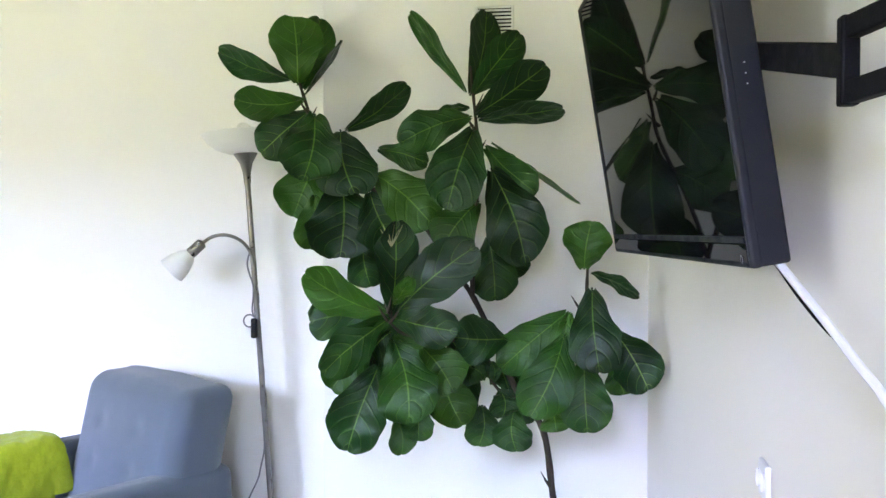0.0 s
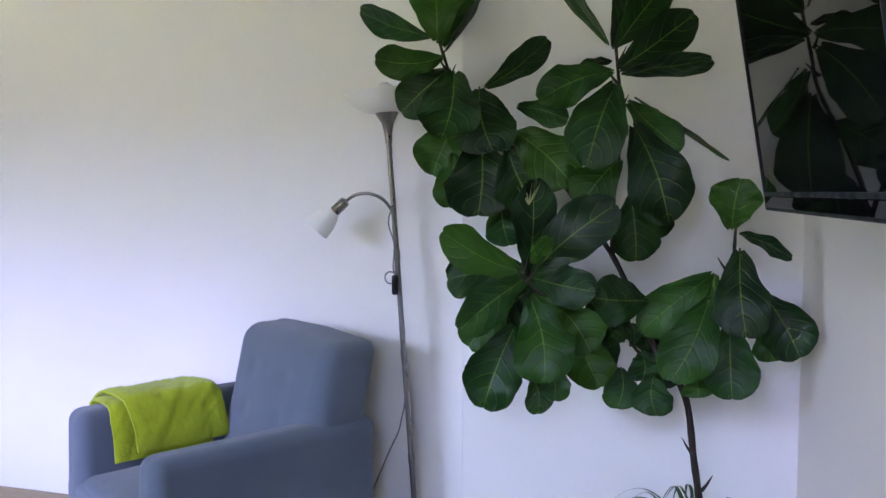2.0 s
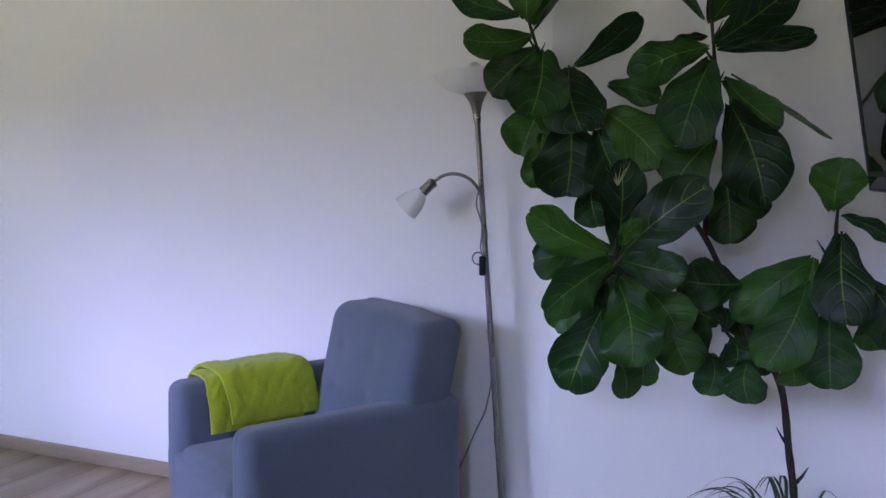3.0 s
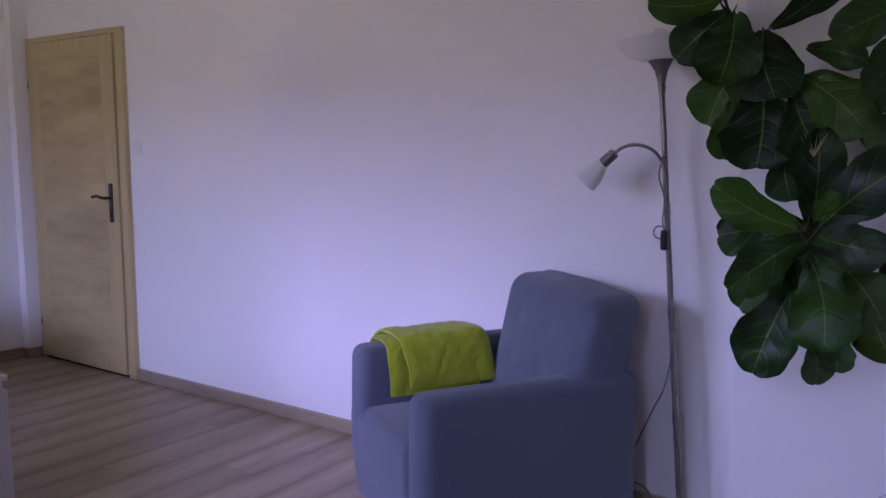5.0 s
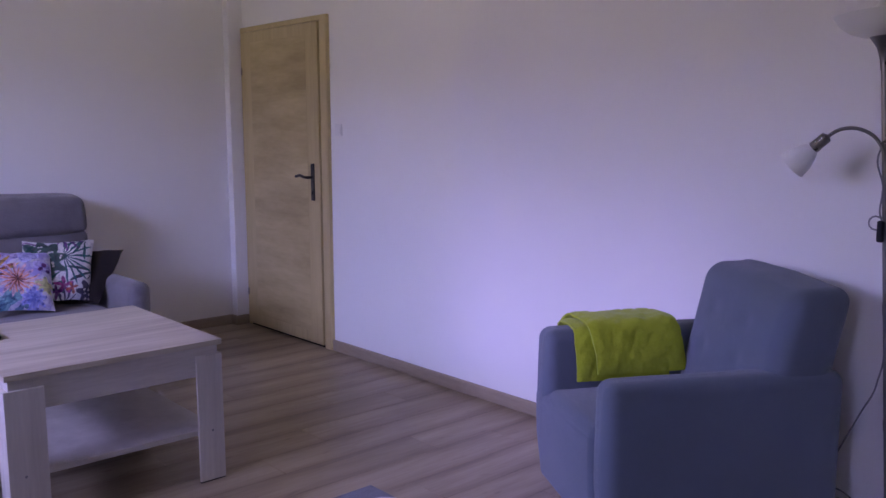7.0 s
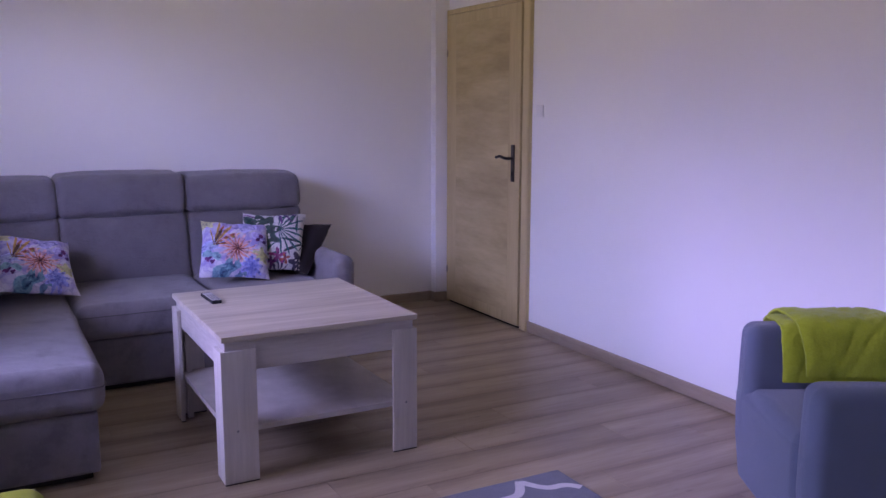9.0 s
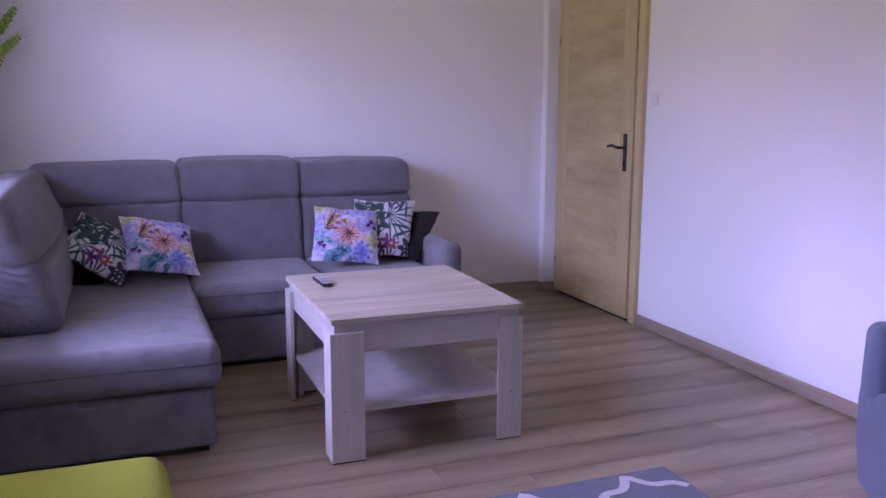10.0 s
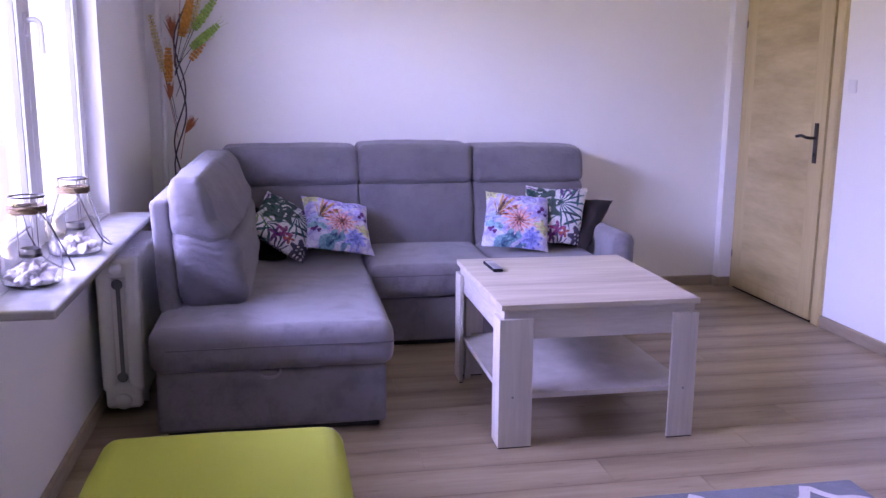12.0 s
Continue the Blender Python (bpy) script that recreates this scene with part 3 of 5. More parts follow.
def board_mesh(length):
    key = round(length, 2)
    if key not in lengths:
        bm = bmesh.new()
        c, h, z = 0.0012, BW / 2 - 0.0002, 0.0
        a = [bm.verts.new(p) for p in ((-h, 0.0003, -0.008), (h, 0.0003, -0.008), (h, length - 0.0003, -0.008), (-h, length - 0.0003, -0.008))]
        m_ = [bm.verts.new(p) for p in ((-h, 0.0003, -0.0012), (h, 0.0003, -0.0012), (h, length - 0.0003, -0.0012), (-h, length - 0.0003, -0.0012))]
        t = [bm.verts.new(p) for p in ((-h + c, c, z), (h - c, c, z), (h - c, length - c, z), (-h + c, length - c, z))]
        bm.faces.new(t)
        for lo_, hi_ in ((a, m_), (m_, t)):
            for k in range(4):
                bm.faces.new((lo_[k], lo_[(k + 1) % 4], hi_[(k + 1) % 4], hi_[k]))
        me = bpy.data.meshes.new("plank")
        bm.to_mesh(me)
        bm.free()
        me.materials.append(PLANK)
        lengths[key] = me
    return lengths[key]


def lay_boards():
    col, x = 0, XS + 0.005
    while x < 1.18:
        y = YW - 0.02 - (0.0, 0.64, 0.32, 0.96)[col % 4]
        while y < YA:
            a, b = max(y, YW + 0.001), min(y + BL, YA - 0.001)
            if b - a > 0.03:
                ob = new("plank", board_mesh(b - a))
                ob.location = (x + BW / 2, a, 0)
                ob.parent = floor
            y += BL
        x += BW
        col += 1


# ---- door ----
door = tagged(thing("door_1", "closed light oak veneer door in its oak frame", "door", -4.2, YA, 0), kind="structure")
DY = YA - 0.028
frame_bm = bmesh.new()
rbox(frame_bm, -3.715, -3.645, DY, YA + 0.1, 0.0, 2.05, r=0.006, flat=1)
rbox(frame_bm, -4.672, -4.648, DY, YA + 0.1, 0.0, 2.05, r=0.006, flat=1)
rbox(frame_bm, -4.672, -3.645, DY + 0.001, YA + 0.1, 2.019, 2.052, r=0.006, flat=1)
part("door_frame", frame_bm, DOOR_V, door, world=True)
leaf = part("door_leaf", B(-4.645, -3.73, DY - 0.004, DY + 0.036, 0.016, 2.016, r=0.004, flat=1), DOOR_V, door, "upright-grained oak leaf", world=True)
for k in range(8):
    z0 = 0.09 + k * 0.232
    p_ = part("panel", B(-4.53, -3.86, DY - 0.0046, DY, z0, z0 + 0.2317, r=0.0003, flat=1, arc=1), DOOR_H, leaf)
    p_.data.transform(Matrix.Translation((4.2, -YA, 0)))
# black strip put in for the shade under the door leaf
part("gap_shade_strip", block(bmesh.new(), -4.64, -3.73, DY + 0.012, DY + 0.03, 0.001, 0.015), BLACK_MATT, door, "black strip standing in for the shade under the leaf", world=True)
hx, hy, hz = -3.80, DY - 0.004, 1.06
han = bmesh.new()
rbox(han, hx - 0.018, hx + 0.018, hy - 0.009, hy, hz - 0.13, hz + 0.1, r=0.0175, flat=2, arc=5)
plate = part("handle_plate", han, DARK_METAL, door, "long dark bronze back plate", world=True)
lev = bmesh.new()
tube(lev, curve([(hx, hy - 0.005, hz + 0.015), (hx, hy - 0.045, hz + 0.016), (hx - 0.03, hy - 0.052, hz + 0.018), (hx - 0.075, hy - 0.05, hz + 0.026), (hx - 0.125, hy - 0.048, hz + 0.018)], 5), 0.009, 10)
part("handle", lev, DARK_METAL, door, "curved dark bronze lever", world=True)
# raised black plug; its colour stands in for the keyhole's shade
key = bmesh.new()
rbox(key, hx - 0.006, hx + 0.006, hy - 0.011, hy - 0.006, hz - 0.09, hz - 0.07, r=0.004, flat=1)
part("keyhole", key, BLACK_MATT, door, world=True)
for z in (0.24, 1.76):
    hb = bmesh.new()
    tube(hb, [(-4.653, DY - 0.005, z - 0.022), (-4.653, DY - 0.005, z + 0.022)], 0.005, 10)
    part("hinge", hb, STEEL, door, "small steel hinge barrel", world=True)

# ---- window ----
window = tagged(thing("window_1", "white plastic window with two sashes, daylight behind", "window", -2.535, YW - 0.1, WZ0), kind="structure")
FY0, FY1 = YW - 0.16, YW - 0.085


def ring(bm, x0, x1, z0, z1, w, y0, y1):
    rbox(bm, x0, x0 + w, y0, y1, z0, z1, r=0.006, flat=1)
    rbox(bm, x1 - w, x1, y0, y1, z0, z1, r=0.006, flat=1)
    rbox(bm, x0 + w, x1 - w, y0, y1, z0, z0 + w, r=0.006, flat=1)
    rbox(bm, x0 + w, x1 - w, y0, y1, z1 - w, z1, r=0.006, flat=1)
    return bm


part("window_frame", ring(bmesh.new(), WX0, WX1, WZ0 + 0.03, WZ1, 0.045, FY0, FY1), WHITE_PLASTIC, window, world=True)
XM = -2.56
for x0, x1 in ((WX0 + 0.03, XM), (XM, WX1 - 0.03)):
    sash = part("sash", ring(bmesh.new(), x0, x1, WZ0 + 0.05, WZ1 - 0.03, 0.075, FY0 + 0.02, FY1 + 0.012), WHITE_PLASTIC, window, world=True)
    gl = part("pane", block(bmesh.new(), x0 + 0.07, x1 - 0.07, FY0 + 0.045, FY0 + 0.051, WZ0 + 0.12, WZ1 - 0.1), GLASS, sash, "clear glass pane", smooth=False)
    gl.data.transform(Matrix.Translation(-window.location))
    gl.visible_shadow = False
    bead = part("gasket", ring(bmesh.new(), x0 + 0.0745, x1 - 0.0745, WZ0 + 0.1245, WZ1 - 0.1045, 0.004, FY0 + 0.052, FY1 + 0.002), CABLE_GREY, sash, "thin grey rubber seal")
    bead.data.transform(Matrix.Translation(-window.location))
hb = bmesh.new()
rbox(hb, XM - 0.016, XM + 0.016, FY1 + 0.012, FY1 + 0.022, 1.52, 1.6, r=0.005, flat=1)
tube(hb, curve([(XM, FY1 + 0.02, 1.575), (XM, FY1 + 0.05, 1.575), (XM - 0.01, FY1 + 0.06, 1.55), (XM - 0.012, FY1 + 0.062, 1.46)], 5), 0.0095, 10)
part("window_handle", hb, WHITE_PLASTIC, window, "white lever handle turned down", world=True)

# smaller window in the same wall
window_b = tagged(thing("window_2", "small white plastic window with one glass pane", "window", (DX0 + DX1) / 2, YW - 0.1, DZ0), kind="structure")
part("window_frame", ring(bmesh.new(), DX0, DX1, DZ0, DZ1, 0.05, FY0, FY1), WHITE_PLASTIC, window_b, world=True)
sash = part("sash", ring(bmesh.new(), DX0 + 0.035, DX1 - 0.035, DZ0 + 0.03, DZ1 - 0.03, 0.08, FY0 + 0.02, FY1 + 0.012), WHITE_PLASTIC, window_b, world=True)
gl = part("pane", block(bmesh.new(), DX0 + 0.11, DX1 - 0.11, FY0 + 0.045, FY0 + 0.051, DZ0 + 0.105, DZ1 - 0.105), GLASS, sash, "clear glass pane", smooth=False)
gl.data.transform(Matrix.Translation(-window_b.location))
gl.visible_shadow = False
hb = bmesh.new()
rbox(hb, DX0 + 0.06, DX0 + 0.09, FY1 + 0.012, FY1 + 0.022, 1.42, 1.5, r=0.005, flat=1)
tube(hb, curve([(DX0 + 0.075, FY1 + 0.02, 1.475), (DX0 + 0.075, FY1 + 0.05, 1.475), (DX0 + 0.077, FY1 + 0.06, 1.45), (DX0 + 0.078, FY1 + 0.062, 1.36)], 5), 0.0095, 10)
part("window_handle", hb, WHITE_PLASTIC, window_b, "white lever handle turned down", world=True)

sill_bm = bmesh.new()
rbox(sill_bm, -3.44, -1.645, YW, -1.1, 0.747, 0.775, r=0.008, flat=2)
rbox(sill_bm, WX0, WX1, YW - 0.1, YW, 0.747, 0.775, r=0.004, flat=1)
tagged(part("window_sill", sill_bm, SILL), "polished cream stone window sill over the radiator", kind="structure")

# bright hazy distance outside the window
m_, t_, b_ = nodes_of("hazy_daylight")
b_.inputs["Base Color"].default_value = (0, 0, 0, 1)
b_.inputs["Roughness"].default_value = 1.0
b_.inputs["Emission Color"].default_value = (0.93, 0.96, 1.0, 1)
b_.inputs["Emission Strength"].default_value = 2.2
tagged(part("backdrop", block(bmesh.new(), -90, -8, -9.1, -9, -14, 14), m_, smooth=False), "bright hazy daylight outside the window", kind="structure")

# ---- wall fittings ----
sw = thing("light_switch", "white plastic light switch on the wall beside the door", "switch", -3.56, YA, 1.367)
part("cover_plate", B(-0.036, 0.036, -0.008, 0, -0.036, 0.036, r=0.005, flat=1), WHITE_PLASTIC, sw)
part("rocker", B(-0.025, 0.025, -0.011, -0.006, -0.025, 0.025, r=0.003, flat=1), WHITE_PLASTIC, sw)

ven = thing("vent_grille", "white wall vent with dark level slots", "vent", 0.474, 2.44, 2.06)
part("frame", ring(bmesh.new(), -0.066, 0.066, 0, 0.096, 0.009, -0.01, 0), WHITE_PLASTIC, ven)
# no real opening: a black sheet gives the shade between the slats
part("backing", block(bmesh.new(), -0.058, 0.058, -0.003, -0.001, 0.008, 0.088), BLACK_MATT, ven, "black sheet standing in for the shaded opening behind the slats", smooth=False)
for k in range(6):
    s = B(-0.058, 0.058, -0.009, -0.003, 0.0145 + k * 0.0125, 0.0205 + k * 0.0125, r=0.001, flat=1, arc=1)
    part("slat", s, WHITE_PLASTIC, ven)


def tv_wall_x(y):
    return TVX0 + (TVX1 - TVX0) * (2.44 - y) / (2.44 - YW + 0.1)


sock = thing("wall_socket", "white double plug socket on the cream wall", "socket", tv_wall_x(1.005), 1.0, 0.966, 87.7)
part("cover_plate", B(-0.035, 0.035, 0.0, 0.01, -0.031, 0.031, r=0.004, flat=1), WHITE_PLASTIC, sock)
for cx in (-0.0165, 0.0165):
    ins = part("socket_insert", lathe(bmesh.new(), [(0.0005, 0), (0.013, 0), (0.0135, 0.005), (0.015, 0.008), (0.016, 0)], 20, pose(cx, 0.006, 0, -90)), WHITE_PLASTIC, sock)
    # black discs stand in for the shade inside the pin holes
    for x in (-0.006, 0.006):
        part("pin_hole", lathe(bmesh.new(), [(0.0003, 0.0005), (0.0042, 0.0005), (0.0042, 0.0)], 10, pose(cx + x, 0.0068, 0, -90)), BLACK_MATT, ins)

# ---- corner sofa ----
sofa = thing("corner_sofa", "grey fabric corner sofa with chaise and high cushioned back", "sofa", -3.7, 0.1, 0)


def sofa_part(name, *a, material=SOFA, label="", **k):
    k = {"r": 0.03, "flat": 5, "arc": 4, "wob": 0.004} | k
    return part(name, B(*a, **k), material, sofa, label, world=True)


sofa_part("chaise_base", -3.62, -2.565, -1.0, -0.115, 0.03, 0.27, r=0.015, wob=0.0015)
sofa_part("seat_base", -4.6, -3.635, -0.112, 1.196, 0.03, 0.27, r=0.015, wob=0.0015)
sofa_part("foot_rail", -3.6, -2.6, -0.97, -0.14, 0.0, 0.035, material=SOFA_DARK, r=0.004, flat=1, arc=1, label="black foot rail")
sofa_part("foot_rail", -4.55, -3.67, -0.1, 1.25, 0.0, 0.035, material=SOFA_DARK, r=0.004, flat=1, arc=1, label="black foot rail")
sofa_part("chaise_cushion", -3.53, -2.535, -1.02, -0.088, 0.272, 0.45, r=0.05, puff=(0.012, 0.006, 0.018), flat=8, label="long grey seat cushion with a stitched front seam")
sofa_part("seat_cushion", -4.32, -3.528, -0.92, -0.082, 0.272, 0.42, r=0.025, puff=(0.004, 0.002, 0.006), flat=6)
sofa_part("seat_cushion", -4.32, -3.585, -0.078, 0.6, 0.272, 0.445, r=0.045, puff=(0.012, 0.004, 0.014), flat=6)
sofa_part("seat_cushion", -4.32, -3.585, 0.604, 1.198, 0.272, 0.445, r=0.045, puff=(0.012, 0.004, 0.014), flat=6)
sofa_part("back_frame", -4.72, -4.5, -1.02, 1.28, 0.03, 0.93, r=0.03, wob=0.001)


def lean_back(v):
    return (v.x - max(0, v.z - 0.42) * 0.22, v.y, v.z)


def back_shape(y0, y1, seed):
    """Leans back; the seam under the headrest sags and gathers small folds."""
    def shape(v):
        f_ = (2 * v.y - y0 - y1) / (y1 - y0)
        near = math.exp(-((v.z - 0.793) / 0.07) ** 2)
        gather = 0.006 * near * noise.noise(Vector((v.y * 22 + seed, v.z * 6, 0.5))) * (0.35 + abs(f_) ** 2)
        fan = 0.008 * noise.noise(Vector((v.y * 7 + seed, v.z * 5 + 3 * abs(f_), 1.5))) * abs(f_) ** 3
        z = v.z - 0.005 * near * (1 - f_ * f_)
        return lean_back(Vector((v.x + (gather + fan) * (v.x > -4.4), v.y, z)))
    return shape


for y0, y1, top_ in ((-0.86, -0.076, 1.0), (-0.072, 0.606, 1.012), (0.61, 1.287, 0.995)):
    sofa_part("back_cushion", -4.5, -4.215, y0 - 0.004, y1 + 0.004, 0.4, 0.8, r=0.036, puff=(0.03, 0.0, 0.0), flat=26, bend=back_shape(y0, y1, y0 * 9), wob=0.006, seed=y0 * 9, crease=0.006, grain=(5, 5, 3.2), material=SOFA_SOFT)
    sofa_part("headrest", -4.6, -4.2, y0 - 0.003, y1 + 0.003, 0.788, top_, r=0.042, puff=(0.032, 0.0, 0.014), flat=26, arc=5, bend=back_shape(y0, y1, y0 * 7), wob=0.006, seed=y0 * 7, crease=0.004, grain=(5, 7, 3), material=SOFA_SOFT)


FOLDS = ((-0.92, 0.735, -0.72, 0.7, 0.006), (-0.84, 0.7, -0.7, 0.64, 0.004), (-0.8, 0.625, -0.7, 0.6, 0.003), (-0.9, 0.6, -0.8, 0.585, 0.003), (-0.76, 0.52, -0.68, 0.47, 0.004), (-0.9, 0.665, -0.78, 0.65, 0.003), (-0.74, 0.57, -0.67, 0.55, 0.003))


def side_shape(v):
    """Stuffed end cushion: full below, a tucked pleat, and a narrower rounded head that leans back."""
    right = max(0.0, min(1.0, (v.y + 0.93) / 0.27))
    end = max(0.0, min(1.0, (v.x + 2.95) / 0.06))
    head = max(0.0, min(1.0, (v.z - 0.72) / 0.1))
    dent = 0.0
    for y0, z0, y1, z1, deep in FOLDS:
        dy, dz = y1 - y0, z1 - z0
        f_ = max(0.0, min(1.0, ((v.y - y0) * dy + (v.z - z0) * dz) / (dy * dy + dz * dz)))
        d = math.hypot(v.y - y0 - f_ * dy, v.z - z0 - f_ * dz + 0.006 * math.sin(9 * f_))
        dent += 0.8 * deep * (math.exp(-(d / 0.007) ** 2) - 0.4 * math.exp(-((d - 0.02) / 0.012) ** 2))
    d = v.z - 0.762 + 0.03 * right - 0.008 * math.sin(right * 7)
    pleat = math.exp(-(d / 0.011) ** 2) - 0.45 * math.exp(-((d - 0.04) / 0.035) ** 2) - 0.35 * math.exp(-((d + 0.05) / 0.045) ** 2)
    fade = 1 - 0.7 * max(0.0, (right - 0.55) / 0.45)
    x = v.x - end * (dent + 0.02 * pleat * fade) - 0.2 * max(0.0, v.z - 0.87) * end
    y = v.y - right * (0.2 * max(0.0, v.z - 0.52) + 0.05 * head * max(0.0, (v.x + 3.7) / 0.85) + 0.03 * pleat * (1 - 0.6 * end))
    return (x, y - max(0.0, v.z - 0.44) * 0.06, v.z)


sofa_part("side_panel", -4.5, -2.85, -1.015, -0.935, 0.43, 0.9, r=0.025, flat=4, wob=0.002, bend=lambda v: (v.x - max(0, v.z - 0.43) * 0.05, v.y - max(0, v.z - 0.43) * 0.05, v.z))
sofa_part("side_cushion", -4.45, -2.845, -0.936, -0.648, 0.44, 0.985, r=0.068, puff=(0.026, 0.034, 0.02), flat=64, arc=6, bend=side_shape, wob=0.006, seed=3.0, crease=0.004, grain=(5, 4, 11), material=SOFA_SOFT, label="stuffed grey side cushion with a pleated headrest")
part("seam", tube(bmesh.new(), curve([(-2.54, -0.98, 0.37), (-2.527, -0.9, 0.373), (-2.524, -0.55, 0.376), (-2.527, -0.16, 0.373), (-2.56, -0.088, 0.37), (-2.7, -0.083, 0.37), (-3.3, -0.083, 0.37)], 6), 0.0022, 6), SOFA_THREAD, sofa, "stitched seam", world=True)
for y0, y1 in ((-0.07, 0.592), (0.612, 1.19)):
    part("seam", tube(bmesh.new(), curve([(-3.59, y0, 0.392), (-3.577, y0 + 0.05, 0.394), (-3.572, (y0 + y1) / 2, 0.396), (-3.577, y1 - 0.05, 0.394), (-3.59, y1, 0.392)], 6), 0.0022, 6), SOFA_THREAD, sofa, "stitched seam", world=True)
sofa_part("armrest", -4.55, -3.5, 1.2, 1.318, 0.03, 0.6, r=0.055, flat=4, arc=5, wob=0.002)
pull = bmesh.new()
for dz in (0.0, 0.005):
    tube(pull, curve([(-2.57, -0.612, 0.27 - dz), (-2.55, -0.608, 0.262 - dz), (-2.541, -0.596, 0.253 - dz), (-2.539, -0.572, 0.25 - dz), (-2.541, -0.548, 0.253 - dz), (-2.55, -0.536, 0.262 - dz), (-2.57, -0.532, 0.27 - dz)], 5), 0.004, 8)
part("pull_strap", pull, STRAP, sofa, "pale grey looped webbing strap", world=True)

# ---- cushions ----
def pillow(name, m, size, thick, material, label, group, seed, skew=0.0, tall=1.0):
    bm, n = bmesh.new(), 18
    grid = {}
    for s in (-1, 1):
        for i in range(n + 1):
            for j in range(n + 1):
                u, v = 2 * i / n - 1, 2 * j / n - 1
                edge = abs(u) >= 0.999 or abs(v) >= 0.999
                if edge and s > 0:
                    grid[s, i, j] = grid[-1, i, j]
                    continue
                pinch = 1 - 0.07 * ((1 - u * u) * abs(v) ** 2 + (1 - v * v) * abs(u) ** 2)
                t = thick * ((1 - u ** 4) * (1 - v ** 4)) ** 0.6
                t *= 1 + 0.25 * noise.noise(Vector((u * 2 + seed, v * 2, s)))
                p = Vector(((u + skew * v) * size / 2 * pinch, s * t, tall * v * size / 2 * pinch))
                p += 0.006 * noise.noise_vector(p * 12 + Vector((seed, 0, 0)))
                grid[s, i, j] = bm.verts.new(p)
        for i in range(n):
            for j in range(n):
                q = (grid[s, i, j], grid[s, i + 1, j], grid[s, i + 1, j + 1], grid[s, i, j + 1])
                bm.faces.new(q if s < 0 else q[::-1])
    ob = solo(name, bm, material, label, "cushion", group)
    ob.matrix_world = m
    return ob


CG = "scatter cushions on the sofa"
pillow("cushion", pose(-3.97, -0.505, 0.604, -56, 32, 86), 0.355, 0.055, PALM, "square cushion printed with dark leaves, leaning on its corner", CG, 1)
pillow("cushion", pose(-3.97, -0.222, 0.6, -51, 11, 102), 0.38, 0.058, FLORAL, "square floral print cushion resting on the sofa seat", CG, 2)
pillow("cushion", pose(-3.86, 0.758, 0.622, -38, 6, 84), 0.375, 0.058, FLORAL, "square lilac floral cushion standing on the sofa seat", CG, 3, 0.05, 0.94)
pillow("cushion", pose(-3.92, 0.985, 0.64, -28, 3, 86), 0.365, 0.055, PALM, "white cushion printed with green palm fronds", CG, 4, 0.17, 0.95)
pillow("cushion", pose(-4.0, 1.15, 0.582, -44, -5, 30), 0.355, 0.052, BROWN, "plain dark brown cushion beside the sofa armrest", CG, 5)
pillow("cushion", pose(-4.05, -0.62, 0.52, -35, 14, 66), 0.34, 0.05, BROWN, "plain dark brown cushion half hidden behind printed ones", CG, 6)

# ---- coffee table ----
table = thing("coffee_table", "square pale oak coffee table with a lower shelf", "table", -2.71, 0.68, 0)
TX0, TX1, TY0, TY1, TZ = -3.145, -2.285, 0.281, 1.069, 0.566
part("tabletop", B(TX0, TX1, TY0, TY1, TZ - 0.022, TZ, r=0.002, flat=1, arc=2), TABLE_TOP, table, "striped oak veneer top", world=True)
for a in ((TX0 + 0.034, TX1 - 0.034, TY0 + 0.014, TY0 + 0.034), (TX0 + 0.034, TX1 - 0.034, TY1 - 0.034, TY1 - 0.014), (TX0 + 0.014, TX0 + 0.034, TY0 + 0.0135, TY1 - 0.0135), (TX1 - 0.034, TX1 - 0.014, TY0 + 0.0135, TY1 - 0.0135)):
    part("apron", B(*a, TZ - 0.138, TZ - 0.022, r=0.002, flat=1, arc=2), TABLE_RAIL, table, world=True)
for sx in (-1, 1):
    for sy in (-1, 1):
        cx, cy = (TX0 + TX1) / 2, (TY0 + TY1) / 2
        ox, oy = cx + sx * (TX1 - TX0) / 2, cy + sy * (TY1 - TY0) / 2
        leg = part("leg", B(ox - sx * 0.0345, ox - sx * 0.06, oy - sy * 0.0345, oy - sy * 0.06, 0, TZ - 0.03, r=0.002, flat=1, arc=2), TABLE_LEG, table, world=True)
        wide, out_ = (0.126, 0.005) if sy < 0 else (0.107, -0.001)
        for a in ((ox - sx * 0.001, ox - sx * 0.0125, oy + sy * out_, oy - sy * wide), (ox - sx * 0.013, ox - sx * 0.107, oy + sy * (out_ - 0.0005), oy - sy * 0.0125)):
            board = B(*a, 0.005, TZ - 0.056, r=0.002, flat=1, arc=2)
            bmesh.ops.translate(board, vec=-table.location, verts=board.verts)
            part("leg_board", board, TABLE_LEG, leg)
            pad = B(a[0] - sx * 0.002, a[1], a[2] - sy * 0.002, a[3], 0, 0.006, r=0.001, flat=1, arc=1)
            bmesh.ops.translate(pad, vec=-table.location, verts=pad.verts)
            part("foot_pad", pad, SOFA_DARK, leg, "thin black foot pad")
        if sx > 0:
            cap = lathe(bmesh.new(), [(0.0005, 0.0015), (0.004, 0.0015), (0.005, 0)], 12, pose(ox - 0.001, oy - sy * 0.05, 0.205, 0, 90, 0))
            part("screw_cap", cap, CABLE_GREY, table, world=True)
part("shelf", B(TX0 + 0.02, TX1 - 0.02, TY0 + 0.02, TY1 - 0.02, 0.19, 0.212, r=0.002, flat=1, arc=2), TABLE_RAIL, table, "flat lower shelf", world=True)

